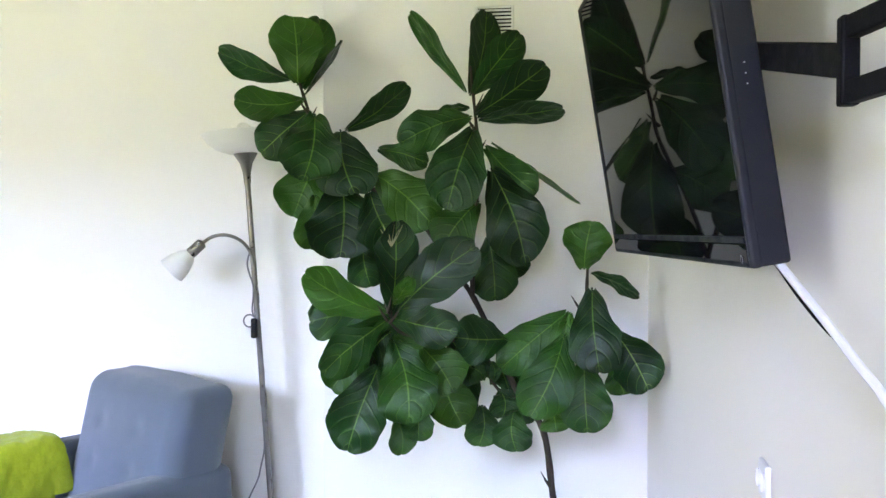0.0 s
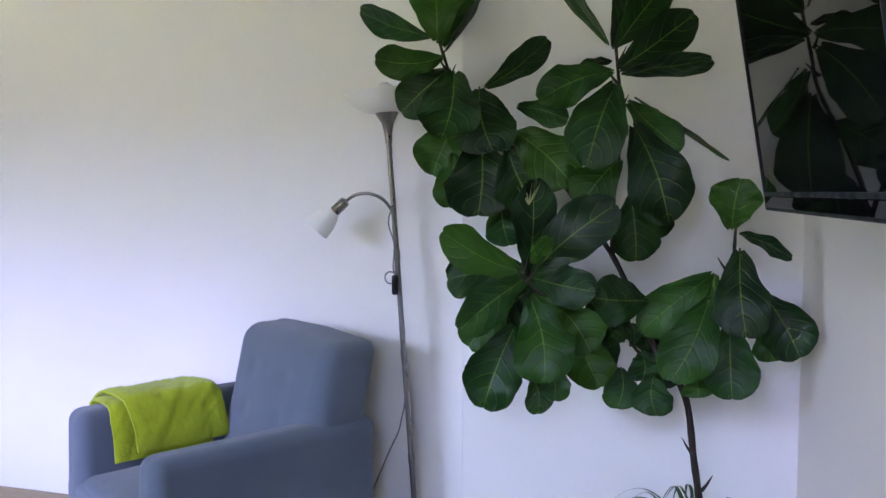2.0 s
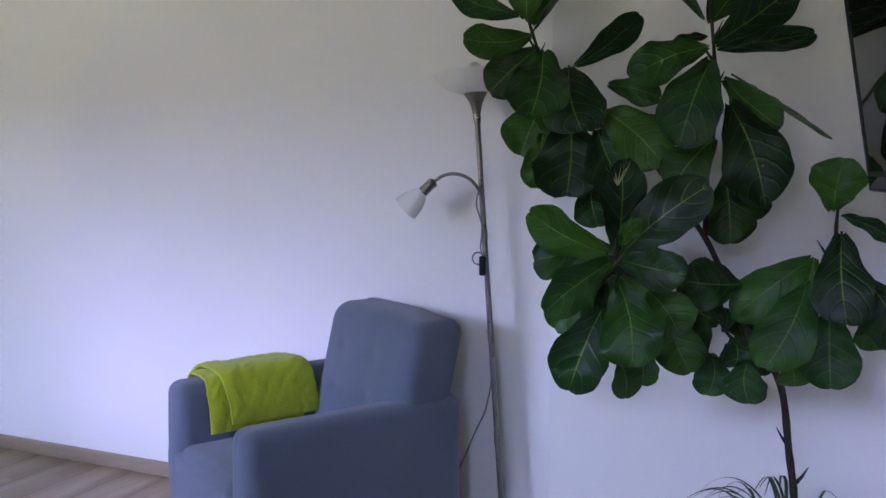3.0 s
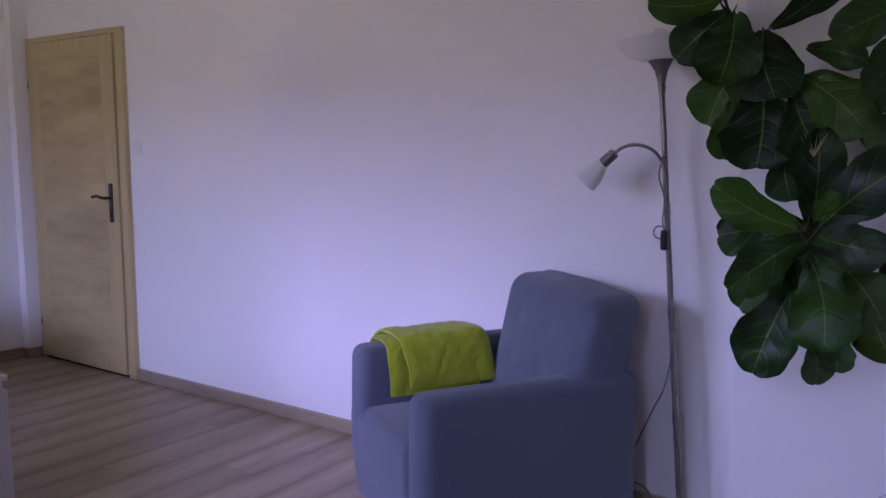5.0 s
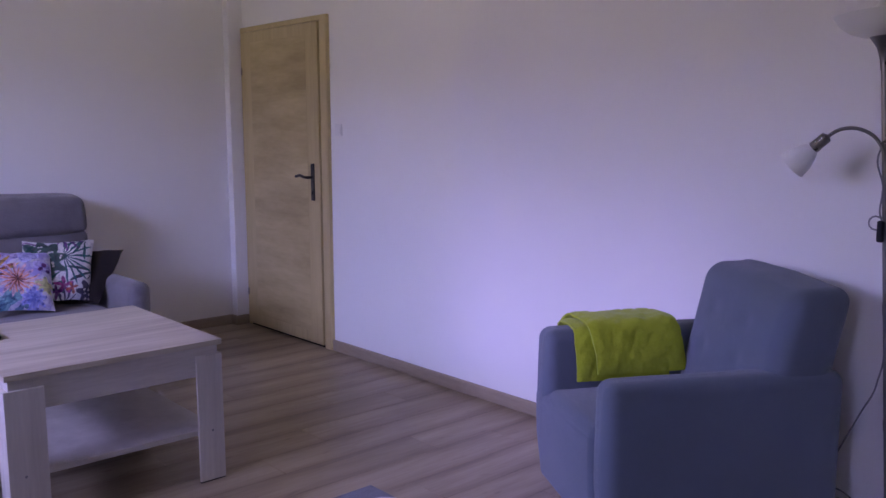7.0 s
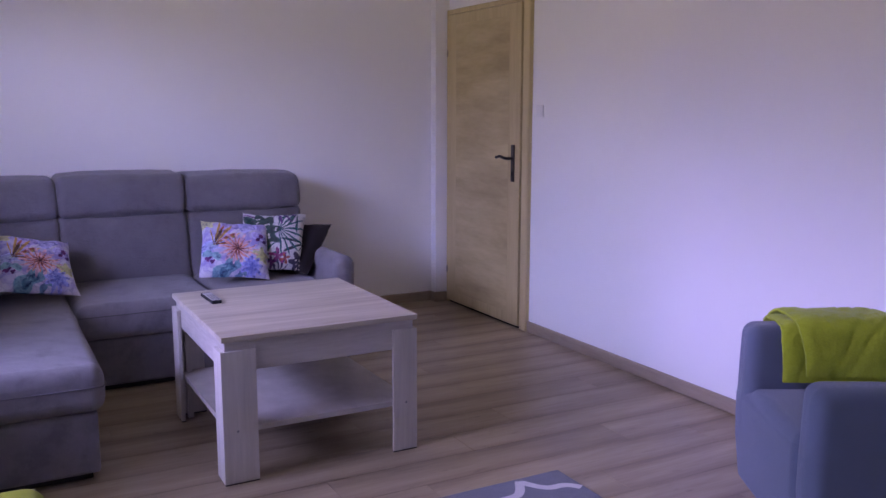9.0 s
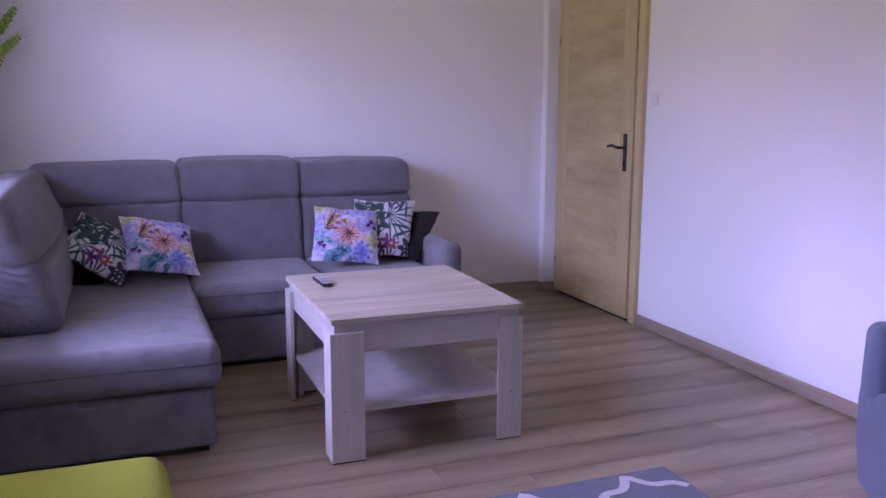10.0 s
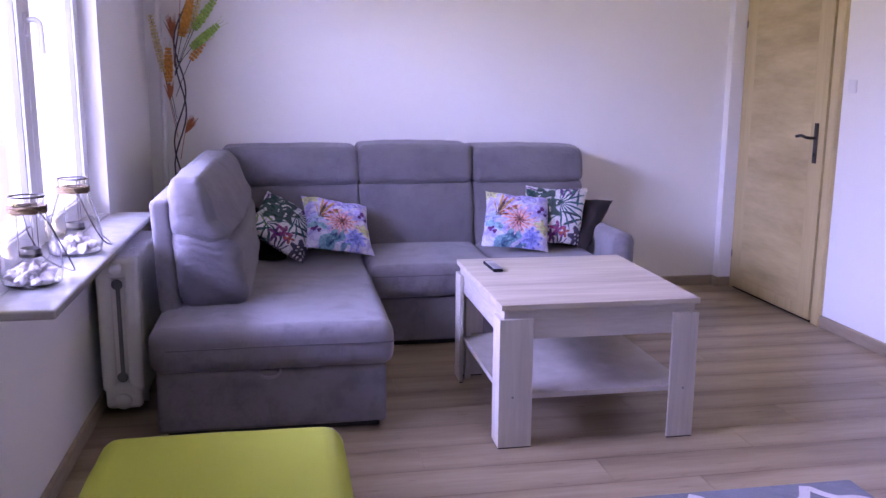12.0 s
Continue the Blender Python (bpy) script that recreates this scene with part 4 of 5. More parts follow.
remote = thing("remote_control", "slim black and silver remote control on the tabletop", "remote control", -2.93, 0.402, TZ, 2)
part("body", B(-0.092, 0.092, -0.022, 0.022, 0.0, 0.017, r=0.007, flat=3), BLACK_CASE, remote)
part("face", B(-0.072, 0.088, -0.0195, 0.0195, 0.0165, 0.0185, r=0.001, flat=1, arc=1), plain("silver_grey_plastic", (0.42, 0.42, 0.44), (0.5, 0.5, 0.52), 0.35), remote, "silver grey key panel")
for i in range(5):
    for j in range(3):
        part("button", B(-0.022 + i * 0.022, -0.01 + i * 0.022, -0.014 + j * 0.011, -0.007 + j * 0.011, 0.0183, 0.02, r=0.0015, flat=1, arc=1), CABLE_GREY, remote)

# ---- rug ----
RX0, RX1, RY0, RY1 = -1.818, 0.35, -0.22, 1.436
rug = thing("area_rug", "blue-grey rug with an off-white trellis pattern", "rug", (RX0 + RX1) / 2, (RY0 + RY1) / 2, 0)
part("rug_body", B(RX0, RX1, RY0, RY1, 0.0005, 0.011, r=0.004, flat=10, arc=2, wob=0.001), RUG_GREY, rug, world=True)
PX, PY, half = 0.4, 0.41, 0.0175


def ogee(s):
    s = s % 1.0
    d = abs(s - 0.5) * 2
    return d + 0.16 * math.sin(2 * math.pi * d)


for col in range(-1, 9):
    for side in (-1, 1):
        tr, pts = bmesh.new(), []
        for k in range(int((RY1 - RY0) / 0.012) + 1):
            y = RY0 + 0.004 + k * 0.012
            x = RX0 + 0.028 + col * PX + side * PX / 2 * ogee((RY1 + 0.009 - y) / PY)
            pts.append((x, y))
        last = None
        for k, (x, y) in enumerate(pts):
            x2, y2 = pts[min(k + 1, len(pts) - 1)]
            x1, y1 = pts[max(k - 1, 0)]
            d = Vector((x2 - x1, y2 - y1)).normalized()
            a, b = Vector((x - d.y * half, y + d.x * half)), Vector((x + d.y * half, y - d.x * half))
            if min(a.x, b.x) < RX0 + 0.004 or max(a.x, b.x) > RX1 - 0.004 or max(a.y, b.y) > RY1 - 0.004 or min(a.y, b.y) < RY0 + 0.004:
                last = None
                continue
            z = 0.0125 + 0.0006 * side + 0.0003 * (col % 2)
            now = (tr.verts.new((a.x, a.y, z)), tr.verts.new((b.x, b.y, z)))
            if last:
                tr.faces.new((last[0], last[1], now[1], now[0]))
            last = now
        if len(tr.faces) > 3:
            part("trellis_band", tr, RUG_WHITE, rug, "off-white raised trellis band", world=True)
        else:
            tr.free()

# ---- pouf ----
pouf = thing("pouf", "square lime green upholstered pouf on the floor", "pouf", -1.36, -0.68, 0)
part("cushion_top", B(-1.63, -1.07, -1.0, -0.352, 0.24, 0.425, r=0.055, flat=6, arc=5, puff=(0.008, 0.008, 0.012), wob=0.004), LIME_POUF, pouf, world=True)
part("body", B(-1.615, -1.085, -0.985, -0.367, 0.02, 0.25, r=0.03, flat=3, wob=0.002), LIME_POUF, pouf, world=True)
part("base_board", B(-1.6, -1.1, -0.97, -0.38, 0.0, 0.022, r=0.004, flat=1, arc=1), SOFA_DARK, pouf, "black base board", world=True)

# ---- armchair ----
chair = thing("armchair", "slate blue fabric armchair with a softly tufted back", "armchair", -0.897, 2.086, 0, 149.9)


def off_wall(v):
    """Pressed flat where the chair's rear corner meets the wall."""
    return Vector((v.x, max(v.y, (0.5015 * v.x - 0.429) / 0.865), v.z))


for x0, x1, top_ in ((-0.35, -0.225, 0.607), (0.225, 0.357, 0.642)):
    part("armrest", B(x0, x1, -0.415, 0.40, 0.04, top_, r=0.045, flat=5, arc=5, wob=0.002, puff=(0.004, 0.006, 0.0), bend=lambda v: off_wall(Vector((v.x, v.y - max(0, 0.25 - v.z) * 0.12 * (v.y > 0), v.z)))), BLUE, chair)
part("seat", B(-0.226, 0.226, -0.3, 0.399, 0.04, 0.43, r=0.035, flat=6, arc=5, wob=0.003, puff=(0, 0.008, 0.015), bend=lambda v: (v.x, v.y - max(0, 0.25 - v.z) * 0.12 * (v.y > 0), v.z)), BLUE, chair, "wide seat with a rounded front")


def chair_lean(v):
    return (v.x, v.y - max(0, v.z - 0.4) * 0.24, v.z)


def tuft(v):
    y = v.y
    for bx, bz in ((-0.13, 0.6), (0.09, 0.6), (-0.13, 0.74), (0.09, 0.74)):
        d = math.hypot(v.x - bx, v.z - bz)
        fold = math.exp(-((v.z - bz) / 0.012) ** 2 - ((v.x - bx) / 0.07) ** 2)
        y -= (0.007 * math.exp(-(d / 0.03) ** 2) + 0.002 * fold) * (v.y > -0.22)
    v = Vector(chair_lean(Vector((v.x, y, v.z))))
    w = off_wall(v)
    up = max(0.0, (v.z - 0.6) / 0.285)
    w.z += up * (0.14 * (w.y - v.y) - 0.022 * max(0.0, -0.05 - v.x) / 0.285)
    return w


back = part("backrest", B(-0.335, 0.25, -0.34, -0.11, 0.36, 0.885, r=0.06, flat=30, arc=6, puff=(0.0, 0.02, 0.003), wob=0.003, bend=tuft), BLUE, chair)
part("front_panel", B(-0.2255, 0.352, 0.34, 0.4045, 0.045, 0.405, r=0.028, flat=4, arc=4, wob=0.001, bend=lambda v: (v.x, v.y - max(0, 0.25 - v.z) * 0.12, v.z)), BLUE, chair)
part("rear_panel", B(-0.33, 0.33, -0.41, -0.3, 0.04, 0.45, r=0.03, flat=8, bend=off_wall), BLUE, chair)
for sx in (-0.29, 0.29):
    for sy in (-0.34 if sx < 0 else -0.26, 0.3):
        part("foot", lathe(bmesh.new(), [(0.018, 0.0), (0.024, 0.05)], 14, pose(sx, sy, 0), cap=True), SOFA_DARK, chair, "short black foot")

# ---- folded throw over the armrest ----
def throw_layer(bm, y0, y1, profile, thick, seed, skew):
    ny, path = 44, curve([(x, 0, z) for x, z in profile], 8)
    faces = []
    for side in (0, 1):
        rows = []
        for i in range(ny + 1):
            f_ = i / ny
            row = []
            for k, p in enumerate(path):
                q = path[min(k + 1, len(path) - 1)] - path[max(k - 1, 0)]
                nrm = Vector((q.z, 0, -q.x)).normalized()
                s_ = k / (len(path) - 1)
                y = y0 + (y1 - y0) * f_ + skew * (s_ - 0.5) + 0.006 * noise.noise(Vector((f_ * 3, s_ * 4, seed)))
                edge = min(f_, 1 - f_, s_, 1 - s_)
                t = thick * (0.35 + 0.65 * min(1, edge * 12)) * (0.5 if side else -0.5)
                wv = 0.004 * noise.noise(Vector((y * 11 + seed, s_ * 5, 0.3))) + 0.002 * noise.noise(Vector((y * 30 + s_ * 9, s_ * 7 + seed, 0.7))) - 0.005 * max(0.0, 0.16 - abs(noise.noise(Vector((y * 17 - s_ * 8, s_ * 5 + seed, 2.0))))) / 0.16
                row.append(bm.verts.new(Vector((p.x, y, p.z)) + nrm * (t + wv)))
            rows.append(row)
        faces.append(rows)
        for a, b in zip(rows, rows[1:]):
            for k in range(len(path) - 1):
                bm.faces.new((a[k], b[k], b[k + 1], a[k + 1]))
    lo_, hi_ = faces
    rim_l = [r[0] for r in lo_] + lo_[-1][1:] + [r[-1] for r in reversed(lo_[:-1])] + lo_[0][-2:0:-1]
    rim_h = [r[0] for r in hi_] + hi_[-1][1:] + [r[-1] for r in reversed(hi_[:-1])] + hi_[0][-2:0:-1]
    for k in range(len(rim_l)):
        j = (k + 1) % len(rim_l)
        bm.faces.new((rim_l[k], rim_l[j], rim_h[j], rim_h[k]))


blanket = thing("throw_blanket", "folded lime green fleece throw draped over the armrest", "blanket", -0.897, 2.086, -0.008, 149.9)
under, over = bmesh.new(), bmesh.new()
throw_layer(under, -0.06, 0.305, [(0.376, 0.5), (0.372, 0.615), (0.35, 0.656), (0.285, 0.662), (0.228, 0.648), (0.207, 0.57), (0.2, 0.462)], 0.02, 1.0, -0.03)
throw_layer(over, -0.085, 0.268, [(0.396, 0.47), (0.39, 0.625), (0.355, 0.679), (0.285, 0.686), (0.212, 0.67), (0.186, 0.59), (0.178, 0.49)], 0.022, 4.0, -0.1)
part("under_fold", under, LIME, blanket)
part("top_fold", over, LIME, blanket)

# ---- floor lamp ----
lamp = thing("floor_lamp", "steel uplighter floor lamp with a white bowl and reading arm", "floor lamp", -0.279, 2.4, 0)
tilt = Matrix.Rotation(radians(-4.1), 4, "Y")


def lp(bm):
    bmesh.ops.transform(bm, matrix=tilt, verts=bm.verts)
    return bm


part("base", lathe(bmesh.new(), [(0.0005, 0.0), (0.108, 0.0), (0.112, 0.006), (0.108, 0.014), (0.03, 0.024), (0.0005, 0.026)], 40), STEEL, lamp, "round weighted base")
part("pole", lp(tube(bmesh.new(), [(0, 0, 0.012), (0, 0, 1.6)], 0.0098, 16)), STEEL, lamp)
for z in (0.42, 0.80, 1.16):
    part("pole_joint", lp(tube(bmesh.new(), [(0, 0, z - 0.02), (0, 0, z + 0.02)], 0.0115, 16)), STEEL, lamp)
part("funnel", lp(lathe(bmesh.new(), [(0.012, 1.56), (0.014, 1.595), (0.022, 1.63), (0.042, 1.665), (0.04, 1.666), (0.0005, 1.64)], 32)), STEEL, lamp, "flared steel funnel")
part("bowl", lp(lathe(bmesh.new(), [(0.0005, 1.663), (0.06, 1.666), (0.1, 1.682), (0.128, 1.705), (0.146, 1.737), (0.143, 1.738), (0.125, 1.71), (0.098, 1.69), (0.055, 1.674), (0.0005, 1.672)], 40)), FROST, lamp, "white frosted glass bowl")
part("bulb", lp(lathe(bmesh.new(), [(0.018, 1.674), (0.022, 1.7), (0.034, 1.73), (0.03, 1.755), (0.014, 1.772), (0.0005, 1.775)], 24)), FROST, lamp)
part("gooseneck", tube(bmesh.new(), curve([(-0.088, -0.012, 1.27), (-0.096, -0.018, 1.315), (-0.125, -0.03, 1.355), (-0.17, -0.045, 1.375), (-0.22, -0.05, 1.37), (-0.262, -0.055, 1.343)], 6), 0.006, 10), STEEL, lamp)
hd = look((-0.262, -0.055, 1.343), (-0.36, -0.075, 1.252))
head = part("socket_cup", lathe(bmesh.new(), [(0.008, 0.012), (0.019, 0.006), (0.02, -0.045), (0.017, -0.05)], 20, hd, True), STEEL, lamp)
part("shade", lathe(bmesh.new(), [(0.018, -0.046), (0.03, -0.062), (0.044, -0.095), (0.05, -0.135), (0.047, -0.136), (0.041, -0.097), (0.028, -0.065), (0.012, -0.052)], 28, hd), FROST, head, "white frosted glass shade")
wire = tube(bmesh.new(), curve([(-0.095, -0.014, 1.33), (-0.108, -0.016, 1.27), (-0.085, -0.018, 1.19), (-0.09, -0.018, 1.11), (-0.072, -0.014, 1.06), (-0.068, -0.018, 1.0), (-0.05, -0.016, 0.9), (-0.052, -0.012, 0.75), (-0.05, -0.01, 0.635), (-0.066, -0.004, 0.56), (-0.08, 0.0, 0.51), (-0.115, 0.0, 0.437), (-0.188, 0.0, 0.27), (-0.232, 0.0, 0.185), (-0.235, 0.0, 0.163), (-0.2, 0.0, 0.156), (-0.15, 0.0, 0.148), (-0.115, 0.0, 0.118), (-0.098, 0.0, 0.05), (-0.07, 0.0, 0.022)], 6), 0.0032, 6)
part("cord", wire, CABLE_GREY, lamp, "thin grey cord wound down the pole")
part("cord_loop", tube(bmesh.new(), [(-0.1 + 0.022 * math.cos(a / 12 * 2 * math.pi), -0.018, 1.075 + 0.022 * math.sin(a / 12 * 2 * math.pi)) for a in range(13)], 0.003, 6, False), CABLE_GREY, lamp)
part("foot_switch", B(-0.092, -0.07, -0.034, -0.014, 1.015, 1.085, r=0.007, flat=1), BLACK_CASE, lamp, "black in-line cord switch")

# ---- television on its folding arm ----
tv = thing("television", "black flat television tilted down on a wall arm", "television", 0.8934, 1.1486, 1.3382, -83.4)
TW, TH, TT = 0.99, 0.6, 0.05
lean_tv = pose(0, 0, 0, 9.2, 0, 0)


def tvp(bm):
    bmesh.ops.transform(bm, matrix=lean_tv, verts=bm.verts)
    return bm


part("rear_case", tvp(B(-TW / 2 + 0.001, TW / 2 - 0.001, 0.006, TT, 0.001, TH - 0.001, r=0.005, flat=2, arc=4)), BLACK_CASE, tv)
part("bezel", tvp(ring(bmesh.new(), -TW / 2, TW / 2, 0.0, TH, 0.012, -0.004, 0.014)), BLACK_CASE, tv, "glossy black bezel")
part("lower_bezel", tvp(B(-TW / 2 + 0.012, TW / 2 - 0.012, -0.0035, 0.01, 0.004, 0.034, r=0.002, flat=1)), SCREEN, tv, "glossy black lower strip", smooth=False)
part("frame_rail", tvp(B(-TW / 2 + 0.012, TW / 2 - 0.012, -0.005, 0.008, 0.034, 0.043, r=0.002, flat=1)), BLACK_CASE, tv)
part("screen", tvp(B(-TW / 2 + 0.011, TW / 2 - 0.011, 0.0, 0.01, 0.033, TH - 0.011, r=0.001, flat=1, arc=1)), SCREEN, tv, "dark mirror-like screen", smooth=False)
part("power_mark", tvp(lathe(bmesh.new(), [(0.004, 0.0), (0.0055, 0.0005), (0.0065, 0.0)], 16, pose(TW / 2 - 0.035, -0.004, 0.012, 90))), CABLE_GREY, tv)
for k in range(3):
    part("side_port", tvp(B(TW / 2 - 0.002, TW / 2 + 0.0008, 0.027, 0.0285, 0.268 - k * 0.014, 0.2695 - k * 0.014, r=0.0003, flat=1, arc=1)), CABLE_WHITE, tv)

mount = thing("wall_bracket", "black folding steel television bracket fixed to the cream wall", "tv mount", tv_wall_x(0.1), 0.1, 1.65)
EL = Vector((0.99, 0.42, 1.562))


def bar(a, b, w, h):
    a, b = Vector(a), Vector(b)
    d = b - a
    bm = B(0, d.length, -w / 2, w / 2, -h / 2, h / 2, r=0.003, flat=1, arc=2)
    bmesh.ops.transform(bm, matrix=Matrix.Translation(a) @ d.to_track_quat("X", "Z").to_matrix().to_4x4(), verts=bm.verts)
    return bm


part("front_arm", bar((0.945, 0.86, 1.661), EL, 0.018, 0.036), BLACK_MATT, mount, world=True)
part("head_plate", bar((0.937, 0.86, 1.63), (0.905, 1.14, 1.63), 0.02, 0.12), BLACK_MATT, mount, world=True)
part("pivot", bar(EL + Vector((0, 0, -0.046)), EL + Vector((0, 0, 0.046)), 0.019, 0.019), BLACK_MATT, mount, world=True)
WP = Vector((tv_wall_x(0.17) - 0.02, 0.17, 1.572))
for dz in (-0.033, 0.033):
    part("rear_arm", bar(EL + Vector((0, 0, dz)), WP + Vector((0, 0, dz)), 0.016, 0.024), BLACK_MATT, mount, world=True)
part("wall_plate", B(tv_wall_x(0.17) - 0.022, tv_wall_x(0.17) + 0.003, 0.13, 0.21, 1.49, 1.66, r=0.003, flat=1), BLACK_MATT, mount, world=True)

cab = thing("television_cables", "white and black cables hanging from the television", "cable", 1.0, 0.5, 1.34)
part("white_cable", tube(bmesh.new(), curve([(0.97, 0.74, 1.375), (0.985, 0.679, 1.346), (0.995, 0.602, 1.312), (1.005, 0.524, 1.278), (1.015, 0.457, 1.244), (1.025, 0.407, 1.216), (1.04, 0.33, 1.15), (1.065, 0.2, 0.95), (1.08, 0.1, 0.6), (1.08, 0.05, 0.2)], 6), 0.0055, 8), CABLE_WHITE, cab, world=True)
part("black_cable", tube(bmesh.new(), curve([(0.97, 0.75, 1.372), (0.984, 0.684, 1.341), (0.993, 0.614, 1.306), (1.002, 0.54, 1.276), (1.013, 0.468, 1.251), (1.024, 0.411, 1.222), (1.04, 0.335, 1.165), (1.068, 0.21, 0.95), (1.084, 0.11, 0.6), (1.084, 0.06, 0.2)], 6), 0.0019, 8), BLACK_MATT, cab, world=True)

# ---- fiddle-leaf fig ----
fig = thing("fiddle_leaf_fig", "tall potted fiddle-leaf fig with broad dark green leaves", "plant", 0.69, 2.05, 0)
random.seed(11)


LIGHT_SIDE = Vector((0.65, -0.6, 1.35))  # the blades turn towards the window


def leaf_blade(name, base, tip, seen_width, seed):
    """A broad fiddle-shaped blade on a short stalk from base to tip; a leaf that shows narrow is turned on edge."""
    rnd = random.Random(seed)
    axis = tip - base
    length = axis.length
    axis.normalize()
    seen_width *= 1.06
    true = max(seen_width, min(0.58 * length, 0.15))
    face = (LIGHT_SIDE - (base + tip) / 2).normalized()
    if seen_width > 0.8 * true:
        face.z += 0.25
    face = (face - axis * face.dot(axis)).normalized()
    side = axis.cross(face).normalized()
    turn = math.acos(min(1.0, seen_width / true)) * (1 if side.z > 0 else -1)
    face = Matrix.Rotation(-turn, 3, axis) @ face
    side = axis.cross(face).normalized()
    flatten = seen_width / true
    if flatten < 0.8:
        flatten *= 0.25
    bm = bmesh.new()
    uv = bm.loops.layers.uv.new("UVMap")
    nu, nv = 12, 28
    bow = length * rnd.uniform(0.05, 0.12) * flatten
    cup = rnd.uniform(-0.10, 0.16) * flatten
    wave, ph = rnd.uniform(0.04, 0.095) * flatten, rnd.uniform(0, 6)
    fold = rnd.uniform(0.04, 0.3) * flatten
    waist, skew = rnd.uniform(0.0, 0.06), rnd.uniform(-0.03, 0.03)
    stalk = 0.035
    grid = []
    for j in range(nv + 1):
        v = j / nv
        s = stalk + (1 - stalk) * v
        w = (math.sin(math.pi * (0.03 + 0.95 * v ** 1.05)) ** 0.56) * (0.4 + 0.68 * v ** 1.1) - waist * math.exp(-((v - 0.4) / 0.13) ** 2)
        w = max(0.1, w) / 0.89
        row = []
        for i in range(nu + 1):
            u = 2 * i / nu - 1
            edge = 1 + 0.022 * abs(u) ** 3 * math.sin(v * 17 + ph + 1.3 * (u > 0)) + 0.06 * abs(u) ** 3 * noise.noise(Vector((v * 6, ph, u))) + 0.03 * abs(u) ** 5 * noise.noise(Vector((v * 24, ph, u)))
            x = u * w * true / 2 * edge + skew * math.sin(v * 3.1) * 0.5
            h = bow * 4 * s * (1 - s) - cup * true * 0.5 * u * u * w
            h += wave * true * abs(u) ** 1.5 * math.sin(v * 13 + ph + (1.7 if u > 0 else 0))
            h += fold * w * true / 2 * (math.sqrt(u * u + 0.01) - 0.5)
            h += 0.006 * noise.noise(Vector((u * 2 + ph, v * 4, seed)))
            notch = -0.014 * length * max(0, 1 - abs(u) * 4) * (v > 0.97)
            p = base + axis * (s * length + notch - 0.03 * length * u * u * (1 - v)) + side * x + face * h
            row.append(bm.verts.new(p))
        grid.append(row)
    for j in range(nv):
        for i in range(nu):
            f_ = bm.faces.new((grid[j][i], grid[j][i + 1], grid[j + 1][i + 1], grid[j + 1][i]))
            for lp_, (a, b) in zip(f_.loops, ((i, j), (i + 1, j), (i + 1, j + 1), (i, j + 1))):
                lp_[uv].uv = (a / nu, b / nv)
    tube(bm, [base, base + axis * length * stalk * 0.5, base + axis * length * (stalk + 0.02) + face * bow * 0.3], [0.0035, 0.003, 0.0022], 6)
    ob = part(name, bm, LEAF, fig, world=True)
    return ob


spray_left = (-0.112, 2.220, 1.774), [
    (-4, 0, 9, -6, 2, 32, 19),
    (-4, 4, 8, 1, 9, 33, 13),
    (-6, 0, 11, -29, -5, 20, 10),
    (-2, 1, 6, 11, -1, 23, 2.4),
    (-1, -2, 4, -21, -12, 3, 11),
    (-1, 3, 1, -17, 1, -13, 16),
    (3, -4, -1, 2.5, -16, -23, 21),
    (11, -3, -6, 18, -12, -27, 22),
    (12, 0, -6, 33, -3, 8, 10),
    (2, 2, -16, -5, -2, -34, 19),
    (11, 0, -22, 11.5, -6, -47, 26),
    (22, 3, -12, 39, 0, -17, 10),
    (22, -3, -20, 42, -10, -37, 19),
    (16, 6, -42, 19, 6, -57, 14),
]
spray_right = (0.437, 2.160, 1.712), [
    (-2, 2, 10, 3, 5, 37, 11),
    (-1, 0, 10, 14, -2, 28, 11),
    (-3, 1, 11, -21, 1, 36, 6.5),
    (0, -3, 3, 22, -8, 17, 12),
    (1, 0, 2, 27, -8, 4, 8),
    (-2, 0, 6, -12, -6, 3, 4),
    (-1, -3, 3, -22, -11, -6, 14),
    (0, -5, -1, -7, -15, -26, 19),
    (3, 0, -6, 19, -5, -21, 11),
    (5, 0, -5, 32, -4, -24, 2),
    (5, -3, -13, 16, -11, -42, 20),
    (1, 0, -23, -10, -5, -38, 16),
    (4, 2, -34, 6, 0, -54, 16),
    (9, 4, -36, 13, 2, -47, 11),
]
spray_middle = (0.205, 1.980, 1.138), [
    (1, -3, 4, 3, -7, 28, 13),
    (2, -6, 4, 8, -11, 12, 5),
    (3, -4, 1, 26, -8, 21, 17),
    (-1, -3, 1, -24, -8, 13, 12),
    (0, -5, 0, -17, -14, -15, 12),
    (-3, 3, -3, -25, 0, -2, 17),
    (2, -4, -2, 21, -11, -3, 12),
    (2, -6, -6, 8, -16, -28, 19),
    (-3, -3, -14, -11, -10, -38, 18),
    (-6, 2, -7, -18, -1, -22, 15),
    (9, 1, -9, 19, -4, -21, 17),
    (1, 2, -30, 3, 0, -41, 9),
    (8, 3, -25, 8, 1, -37, 10),
    (-1, 5, -5, -9, 5, -16, 14),
    (0, 5, -6, 12, 5, -18, 14),
    (0, 8, 9, 0, 7, -17, 18),
]
